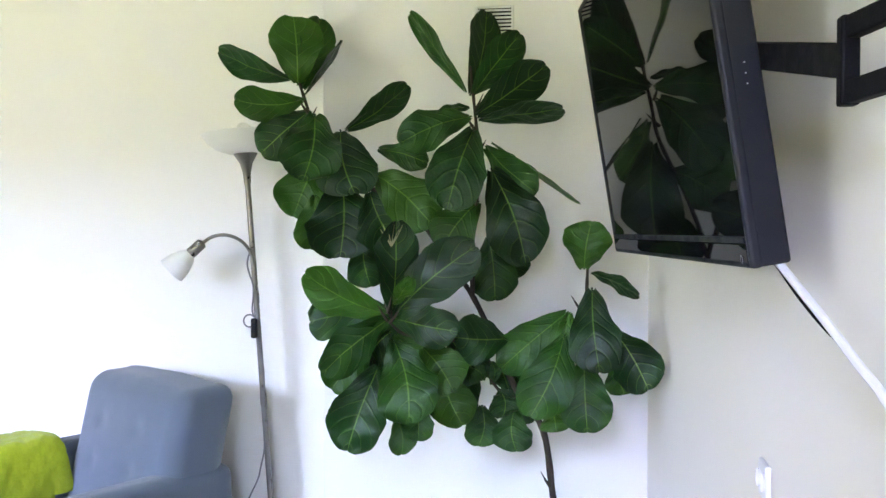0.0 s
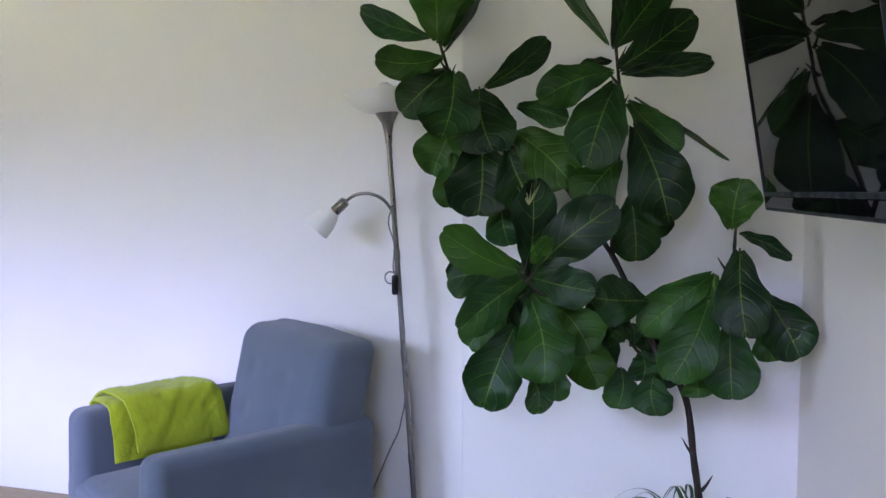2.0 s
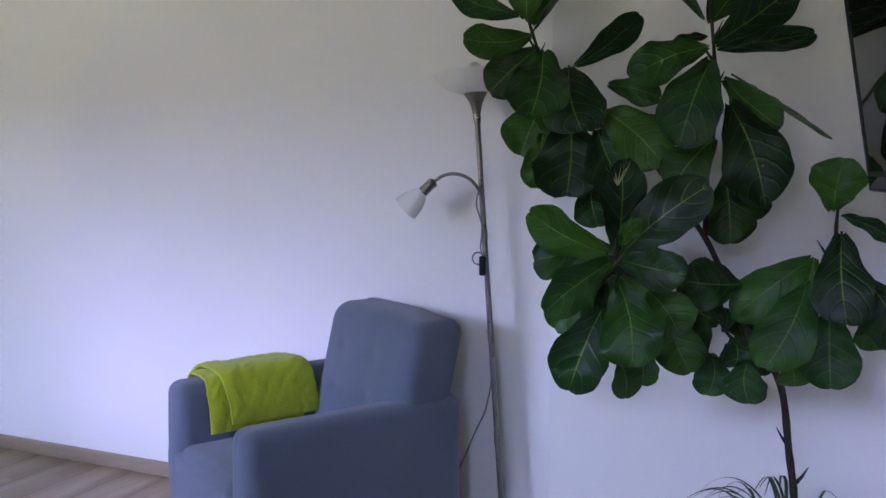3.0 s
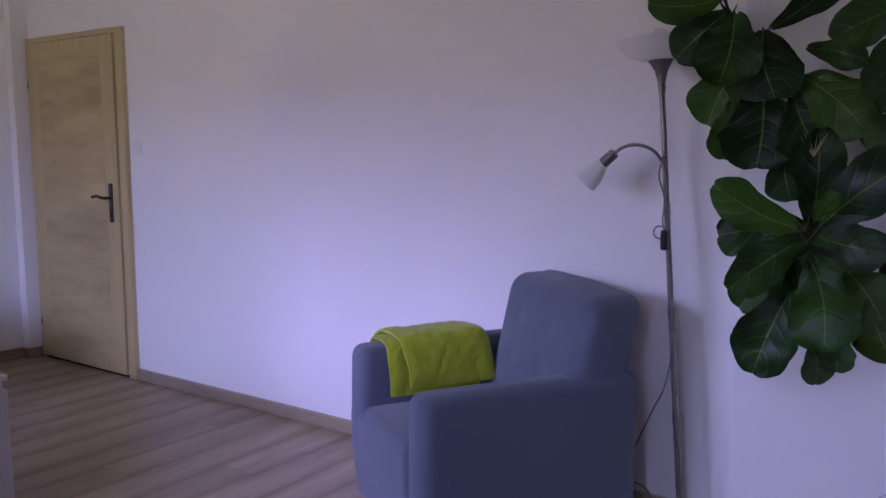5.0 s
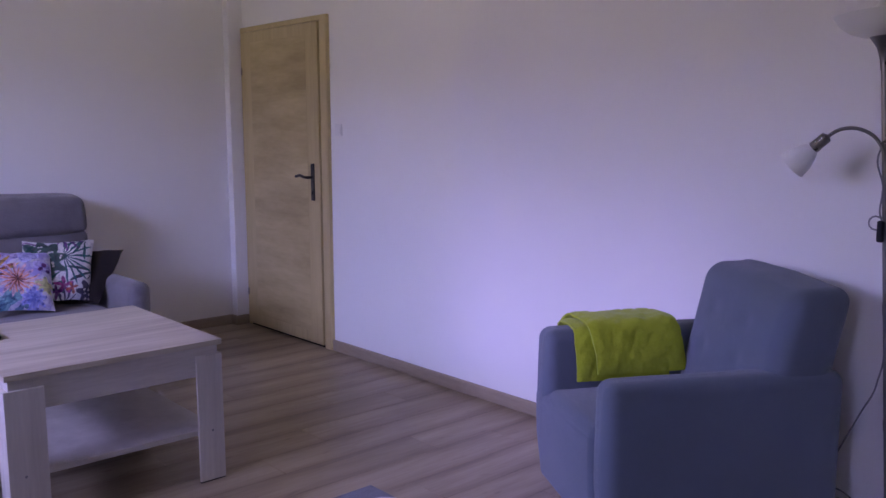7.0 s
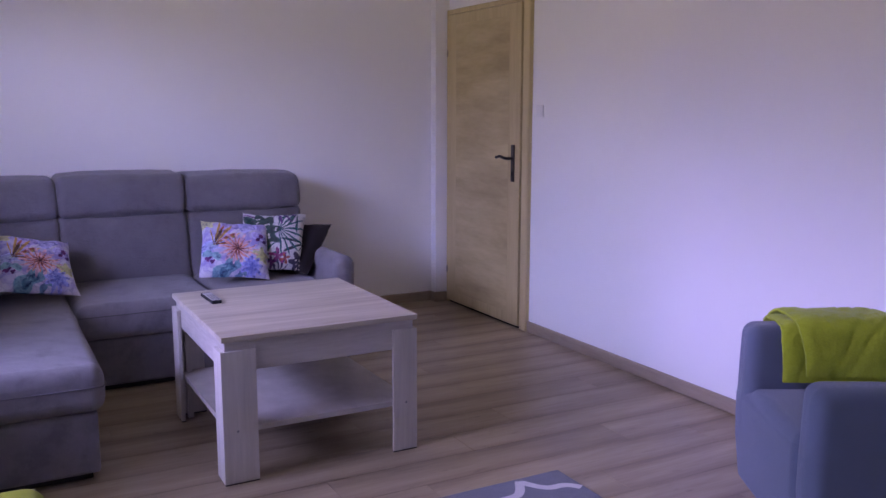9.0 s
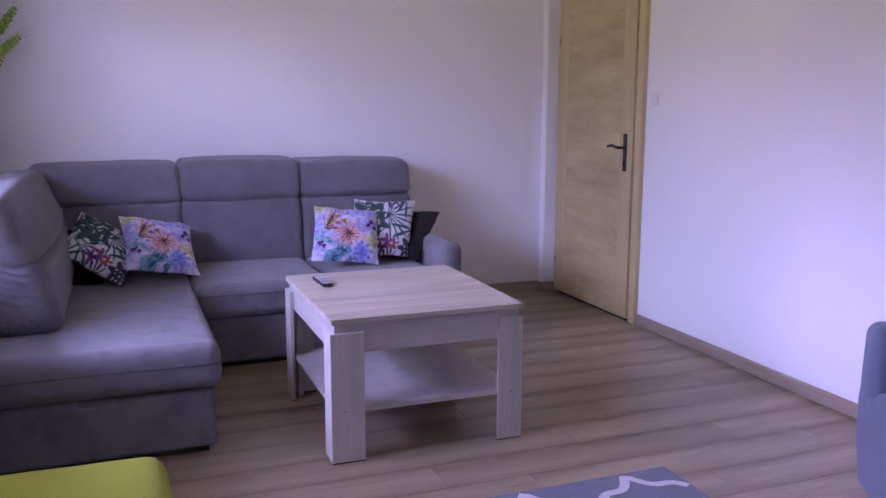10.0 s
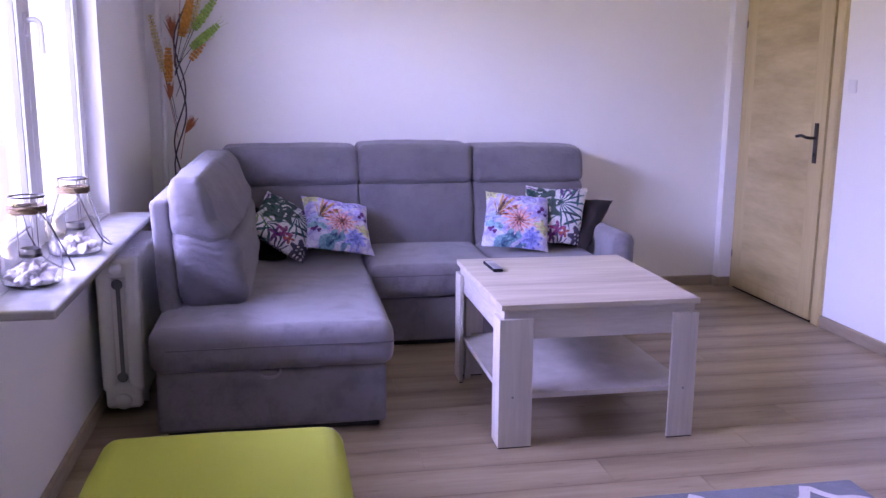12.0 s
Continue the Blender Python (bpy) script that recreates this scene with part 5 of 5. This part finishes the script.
spray_low = (0.493, 2.080, 0.919), [
    (5, -4, 15, -10, -10, 16, 16),
    (23, 0, 23, 3, -4, 6, 14),
    (22, -6, 17, 12, -14, -6, 17),
    (-16, 0, 5, -8, -5, -11, 15),
    (-3, 2, -6, -4, -1, -18, 12),
    (3, -5, 0, 4, -11, -7, 10),
    (7, -2, -6, 8, -6, -18, 13),
    (0, -2, 1, 0, -2, 8, 5),
    (-2, 0, 2, -6, -2, 6, 5),
    (5, 6, -2, 2, 9, 6, 11),
    (-30, 2, 23, -18, 4, 33, 14),
    (-33, 4, 23, -46, 6, 20, 14),
    (-40, 10, 60, -30, 10, 42, 20),
    (-58, 12, 59, -60, 12, 41, 13),
    (-6, 8, 8, -13, 8, -10, 16),
    (5, 9, 6, 13, 9, -12, 16),
    (-14, 8, 14, -4, 8, 0, 14),
]
spray_shoot = (0.777, 2.020, 1.208), [
    (-1, 0, 7, 1, -3, 21, 15),
    (1, -2, 6, 14, -8, 0, 5),
    (1, -5, 2, 3, -14, -21, 16),
    (8, 0, -11, 17, -5, -27, 16),
    (-1, 1, -19, 0, -3, -40, 17),
    (8, 4, -20, 11, 4, -30, 10),
    (-10, 3, -35, -9, 1, -41, 10),
    (-5, 5, -6, -6, 5, -21, 10),
]


def build_fig():
    count = 0
    for hub, blades in (spray_left, spray_right, spray_middle, spray_low, spray_shoot):
        for bx, by, bz, tx, ty, tz, w in blades:
            count += 1
            h = Vector(hub)
            near = Vector((bx, by, bz))
            if hub is spray_middle[0] and near.length < 7:
                near *= 0.15
            leaf_blade("leaf", h + 0.01 * near, h + 0.01 * Vector((tx, ty, tz)), 0.01 * w, count)


def stem(name, points, radii):
    pts = curve(points, 5)
    n = len(pts) - 1
    r = [0.82 * radii[0] + (0.82 * radii[1] - 0.82 * radii[0]) * k / n + 0.0012 * (k % 3 == 0) for k in range(n + 1)]
    part(name, tube(bmesh.new(), pts, r, 9), BARK, fig, world=True)


stem("trunk", [(0.7, 2.06, 0.3), (0.695, 2.07, 0.47), (0.677, 2.08, 0.6), (0.648, 2.085, 0.79), (0.57, 2.1, 0.9), (0.5, 2.11, 1.05), (0.437, 2.12, 1.18), (0.36, 2.13, 1.29), (0.3, 2.14, 1.375), (0.2, 2.16, 1.49), (0.03, 2.2, 1.55), (-0.085, 2.22, 1.66), (-0.11, 2.22, 1.76), (-0.146, 2.22, 1.87)], (0.0135, 0.0055))
stem("branch", [(0.43, 2.12, 1.19), (0.43, 2.15, 1.4), (0.452, 2.16, 1.58), (0.44, 2.16, 1.7), (0.42, 2.16, 1.9)], (0.009, 0.005))
stem("branch", [(0.5, 2.11, 1.05), (0.38, 2.07, 1.06), (0.25, 2.02, 1.08), (0.212, 1.99, 1.11), (0.204, 1.972, 1.145), (0.203, 1.965, 1.19)], (0.009, 0.008))
stem("branch", [(0.6, 2.09, 0.87), (0.68, 2.06, 0.98), (0.735, 2.03, 1.07), (0.769, 2.03, 1.17), (0.777, 2.03, 1.28)], (0.008, 0.005))
stem("branch", [(0.58, 2.1, 0.88), (0.53, 2.07, 0.9), (0.49, 2.06, 0.95), (0.49, 2.06, 1.0)], (0.007, 0.004))
for x, y, z, dx in ((0.672, 2.075, 0.62, -0.03), (0.7, 2.06, 0.52, 0.03), (0.765, 2.03, 1.15, -0.035), (0.44, 2.15, 1.62, 0.03), (0.2, 1.955, 1.125, -0.03), (0.205, 1.955, 1.12, 0.035), (0.2, 1.95, 1.15, 0.012), (0.2, 1.955, 1.16, -0.014), (-0.112, 2.2, 1.77, -0.03), (-0.11, 2.2, 1.74, 0.03), (0.437, 2.14, 1.7, -0.03), (0.437, 2.14, 1.76, 0.025)):
    part("bud_scale", tube(bmesh.new(), [(x, y, z), (x + dx * 0.5, y - 0.004, z + 0.022), (x + dx, y - 0.006, z + 0.05)], [0.006, 0.004, 0.001], 6), BARK, fig, world=True)
part("pot", lathe(bmesh.new(), [(0.0005, 0.0), (0.12, 0.0), (0.125, 0.008), (0.155, 0.3), (0.16, 0.33), (0.15, 0.335), (0.145, 0.3), (0.0005, 0.295)], 40), POT, fig, "pale round plant pot")
part("soil", lathe(bmesh.new(), [(0.0005, 0.312), (0.08, 0.31), (0.146, 0.302)], 30), SOIL, fig)
build_fig()
for k in range(6):
    a = 0.5 * (k - 2.5)
    p = Vector((0.222, 1.9, 1.345))
    part("dry_sheath", tube(bmesh.new(), [p, p + Vector((0.02 * math.sin(a), -0.006, 0.03)), p + Vector((0.035 * math.sin(a), -0.004, 0.05 + 0.012 * (k % 2)))], [0.002, 0.0016, 0.0006], 5), SHEATH, fig, "pale dry bud sheath", world=True)

# ---- strap-leaved plant at the foot of the fig ----
spider = thing("spider_plant", "low arching strap-leaved plant in the fig's pot", "plant", 0.69, 2.05, 0.305)
random.seed(21)
for k in range(64):
    a = random.uniform(0, 2 * math.pi)
    reach = random.uniform(0.12, 0.34)
    if math.sin(a) > 0:
        reach *= 1 - 0.2 * math.sin(a)
    high = random.uniform(0.09, 0.19) * (1.1 - 0.5 * reach)
    r0 = random.uniform(0.02, 0.09)
    w = random.uniform(0.0035, 0.007)
    bm = bmesh.new()
    d, q = Vector((math.cos(a), math.sin(a), 0)), Vector((-math.sin(a), math.cos(a), 0))
    rows = []
    n = 18
    for j in range(n + 1):
        s = j / n
        p = d * (r0 + reach * s ** 1.2) + Vector((0, 0, high * (1 - (1 - 1.7 * s) ** 2))) + q * 0.02 * noise.noise(Vector((k, s * 2, 0)))
        ww = w * (1 - s ** 3) + 0.0006
        fold = Vector((0, 0, -0.35 * ww))
        rows.append([bm.verts.new(p - q * ww), bm.verts.new(p + fold), bm.verts.new(p + q * ww)])
    for a_, b_ in zip(rows, rows[1:]):
        for i in range(2):
            bm.faces.new((a_[i], a_[i + 1], b_[i + 1], b_[i]))
    part("strap_leaf", bm, GRASS, spider)

# ---- radiator under the window ----
rad = thing("radiator", "white cast iron column radiator under the sill", "radiator", -3.2, -1.17, 0)
RXF, ry0, ry1 = -2.83, -1.255, -1.085
for k in range(11):
    x = RXF - 0.03 - k * 0.06
    bm = bmesh.new()
    for yy in (ry0 + 0.032, ry1 - 0.032):
        rbox(bm, x - 0.026, x + 0.026, yy - 0.03, yy + 0.03, 0.115, 0.645, r=0.02, flat=3, arc=4)
    rbox(bm, x - 0.027, x + 0.027, ry0 + 0.012, ry1 - 0.012, 0.04, 0.16, r=0.024, flat=2, arc=4)
    rbox(bm, x - 0.027, x + 0.027, ry0, ry1, 0.59, 0.68, r=0.024, flat=2, arc=4)
    rbox(bm, x - 0.01, x + 0.01, ry0 + 0.055, ry1 - 0.055, 0.14, 0.61, r=0.004, flat=1)
    part("section", bm, WHITE_ENAMEL, rad, world=True)
for z, wide in ((0.078, 1.5), (0.635, 1.15)):
    part("end_cap", lathe(bmesh.new(), [(0.0005, 0.026), (0.014 * wide, 0.024), (0.021 * wide, 0.016), (0.022 * wide, 0.0)], 20, pose(RXF - 0.003, (ry0 + ry1) / 2, z, 0, 90, 0)), WHITE_ENAMEL, rad, world=True)
# grey strip and discs stand in for the shade between the columns
slot = bmesh.new()
rbox(slot, RXF - 0.022, RXF - 0.012, (ry0 + ry1) / 2 - 0.008, (ry0 + ry1) / 2 + 0.008, 0.17, 0.575, r=0.003, flat=1)
part("slot", slot, CABLE_GREY, rad, "grey strip standing in for the shade between the columns", world=True)
for z in (0.178, 0.568):
    part("slot_end", lathe(bmesh.new(), [(0.0005, 0.003), (0.02, 0.002), (0.022, 0.0)], 20, pose(RXF - 0.006, (ry0 + ry1) / 2, z, 0, 90, 0)), CABLE_GREY, rad, "grey disc standing in for the shade at the slot's end", world=True)
for xx in (RXF - 0.21, RXF - 0.57):
    part("bracket_foot", B(xx - 0.012, xx + 0.012, ry0 + 0.02, ry1 - 0.02, 0.0, 0.08, r=0.004, flat=1), WHITE_ENAMEL, rad, world=True)
pipe = bmesh.new()
tube(pipe, [(-4.64, -1.19, 0.0), (-4.64, -1.19, ZC)], 0.014, 14)
solo("heating_pipe", pipe, WHITE_ENAMEL, "white upright heating pipe in the room corner", "pipe")

# ---- lanterns on the sill ----
def lantern(x, y, turn):
    jar_thing = thing("glass_lantern", "clear glass jar lantern with shells and a wire handle", "lantern", x, y, 0.775, turn, "lanterns on the sill")
    out = [(0.0005, 0.0), (0.066, 0.0), (0.08, 0.01), (0.086, 0.045), (0.08, 0.1), (0.062, 0.165), (0.049, 0.2), (0.0455, 0.215), (0.046, 0.24), (0.048, 0.25)]
    inn = [(0.045, 0.25), (0.043, 0.24), (0.0425, 0.216), (0.046, 0.2), (0.059, 0.165), (0.077, 0.1), (0.083, 0.045), (0.077, 0.013), (0.064, 0.005), (0.0005, 0.005)]
    j = part("jar", lathe(bmesh.new(), out + inn, 40), GLASS, jar_thing, "clear glass jar")
    j.visible_shadow = False
    for z in (0.208, 0.215, 0.222):
        part("rope_band", tube(bmesh.new(), [(0.05 * math.cos(2 * math.pi * k / 36), 0.05 * math.sin(2 * math.pi * k / 36), z + 0.001 * math.sin(k)) for k in range(37)], 0.0042, 6, False), ROPE, jar_thing)
    part("rim_wire", tube(bmesh.new(), [(0.048 * math.cos(2 * math.pi * k / 36), 0.048 * math.sin(2 * math.pi * k / 36), 0.25) for k in range(37)], 0.0026, 6, False), DARK_METAL, jar_thing)
    part("handle", tube(bmesh.new(), curve([(0.052, 0, 0.22), (0.075, 0.02, 0.185), (0.096, 0.045, 0.12), (0.085, 0.08, 0.055), (0.03, 0.108, 0.03), (-0.03, 0.108, 0.03), (-0.085, 0.08, 0.055), (-0.096, 0.045, 0.12), (-0.075, 0.02, 0.185), (-0.052, 0, 0.22)], 6), 0.0022, 6), DARK_METAL, jar_thing, "dark wire carrying handle")
    part("tea_light", lathe(bmesh.new(), [(0.0005, 0.088), (0.0285, 0.088), (0.0285, 0.106), (0.026, 0.106), (0.026, 0.1), (0.0005, 0.1)], 28), STEEL, jar_thing, "tea light in a metal cup")
    part("candle_pan", lathe(bmesh.new(), [(0.0005, 0.082), (0.03, 0.082), (0.0315, 0.092), (0.0295, 0.092), (0.0285, 0.086), (0.0005, 0.086)], 28), DARK_METAL, jar_thing, "dark hanging candle pan")
    for a in (20, 140, 260):
        c_, s_ = math.cos(radians(a)), math.sin(radians(a))
        part("hanger", tube(bmesh.new(), [(0.031 * c_, 0.031 * s_, 0.086), (0.031 * c_, 0.031 * s_, 0.2), (0.038 * c_, 0.038 * s_, 0.24), (0.047 * c_, 0.047 * s_, 0.252)], 0.0012, 5), DARK_METAL, jar_thing)
    jar_thing.scale = (1.02, 1.02, 1.06)
    rnd = random.Random(3)
    for k in range(90):
        a, r = rnd.uniform(0, 2 * math.pi), 0.06 * math.sqrt(rnd.random())
        z = 0.016 + rnd.random() * 0.058 * (1.1 - r / 0.07)
        size = rnd.uniform(0.009, 0.021)
        sh = lathe(bmesh.new(), [(0.0005, -0.3), (0.6, -0.25), (1.0, 0.0), (0.86, 0.2), (0.5, 0.38), (0.0005, 0.46)], 13)
        for v in sh.verts:
            v.co.z *= 1.7
            v.co *= 1 + 0.07 * math.cos(9 * math.atan2(v.co.y, v.co.x))
        bmesh.ops.scale(sh, vec=(size, size * rnd.uniform(0.6, 1), size * 0.8), verts=sh.verts)
        bmesh.ops.transform(sh, matrix=Matrix.Translation((r * math.cos(a), r * math.sin(a), z)) @ Euler((rnd.uniform(-1.2, 1.2), rnd.uniform(-1.2, 1.2), a)).to_matrix().to_4x4(), verts=sh.verts)
        part("shell", sh, SHELL, jar_thing)


lantern(-2.43, -1.215, 15)
lantern(-1.955, -1.235, 40)

# ---- dried ears in the corner ----
ears = thing("dried_flower_stems", "tall dried stems with orange, green and straw coloured ears", "dried flowers", -4.56, -1.09, 0)


def wavy(points, amp, seed, name="stem"):
    pts = [p + Vector((amp * math.sin(k * 0.75 + seed), 1.5 * amp * math.cos(k * 0.6 + seed), 0)) for k, p in enumerate(curve(points, 7))]
    part(name, tube(bmesh.new(), pts, 0.0045, 7), TWIG, ears, world=True)


wavy([(-4.56, -1.09, 0.0), (-4.57, -1.1, 0.4), (-4.56, -1.09, 0.9), (-4.56, -1.08, 1.3), (-4.55, -1.05, 1.7), (-4.55, -1.03, 2.05)], 0.024, 0.0)
wavy([(-4.57, -1.1, 0.0), (-4.56, -1.08, 0.5), (-4.57, -1.1, 0.95), (-4.56, -1.06, 1.35), (-4.56, -1.09, 1.75)], 0.02, 2.0)


def ear(base, tip, width, material, foot):
    """An ear of plump grains in rows along a thin stalk."""
    base, tip, foot = Vector(base), Vector(tip), Vector(foot)
    part("stalk", tube(bmesh.new(), [foot, (foot + base) / 2 + Vector((0, 0, 0.01)), base, tip], 0.002, 5), TWIG, ears, world=True)
    d = tip - base
    bm, n = bmesh.new(), max(6, int(d.length / 0.019))
    s1 = d.orthogonal().normalized()
    s2 = d.normalized().cross(s1)
    for k in range(n):
        f_ = (k + 0.5) / n
        wd = width * (0.6 + 0.5 * math.sin(math.pi * (0.15 + 0.8 * f_)))
        for j in range(4):
            a = j * math.pi / 2 + (k % 2) * math.pi / 4
            c = base + d * f_ + (s1 * math.cos(a) + s2 * math.sin(a)) * wd * 0.5
            bmesh.ops.create_icosphere(bm, subdivisions=2, radius=wd * 0.36, matrix=Matrix.Translation(c))
    for k in range(6):
        a = k * math.pi / 3
        q = base + d * 0.75
        tube(bm, [q, q + d.normalized() * 0.1 + (s1 * math.cos(a) + s2 * math.sin(a)) * 0.03], [0.001, 0.0004], 4)
    part("ear", bm, material, ears, world=True)


def wisp(base, tip, foot):
    base, tip = Vector(base), Vector(tip)
    bm = bmesh.new()
    tube(bm, [Vector(foot), base], 0.002, 5)
    d = tip - base
    s1 = d.orthogonal().normalized()
    s2 = d.normalized().cross(s1)
    rnd = random.Random(9)
    for k in range(26):
        a, sp = rnd.uniform(0, 6.28), rnd.uniform(0.05, 0.32)
        q = base + d * rnd.uniform(0.7, 1.1) + (s1 * math.cos(a) + s2 * math.sin(a)) * d.length * sp
        tube(bm, [base, (base + q) / 2 + s1 * 0.004, q], [0.002, 0.005, 0.001], 4)
    part("wisp", bm, EAR_RUST, ears, world=True)


EX = -4.56
ear((EX, -1.16, 1.42), (EX, -1.22, 1.74), 0.024, EAR_YELLOW, (EX, -1.1, 1.1))
ear((EX, -1.135, 1.365), (EX, -1.13, 1.56), 0.03, EAR_ORANGE, (EX, -1.1, 1.15))
ear((EX + 0.02, -1.05, 1.62), (EX + 0.02, -0.98, 1.86), 0.032, EAR_ORANGE, (EX, -1.1, 1.4))
ear((EX - 0.02, -1.01, 1.64), (EX - 0.02, -0.95, 1.84), 0.026, EAR_YELLOW, (EX, -1.1, 1.4))
ear((EX + 0.02, -0.98, 1.66), (EX + 0.03, -0.85, 1.84), 0.03, EAR_GREEN, (EX, -1.1, 1.4))
ear((EX + 0.03, -1.0, 1.555), (EX + 0.03, -0.84, 1.69), 0.03, EAR_GREEN, (EX, -1.1, 1.42))
ear((EX - 0.01, -1.01, 1.49), (EX - 0.01, -0.93, 1.59), 0.026, EAR_ORANGE, (EX, -1.1, 1.28))
wisp((EX, -1.135, 1.26), (EX, -1.13, 1.37), (EX, -1.1, 1.05))
wisp((EX, -1.1, 1.6), (EX, -1.11, 1.74), (EX, -1.1, 1.45))
wisp((EX, -1.06, 1.07), (EX, -1.0, 1.17), (EX, -1.09, 0.92))
wisp((EX, -1.05, 1.84), (EX, -1.04, 2.0), (EX, -1.06, 1.7))

ears.location.y -= 0.007

# ---- floor boards, last ----
lay_boards()
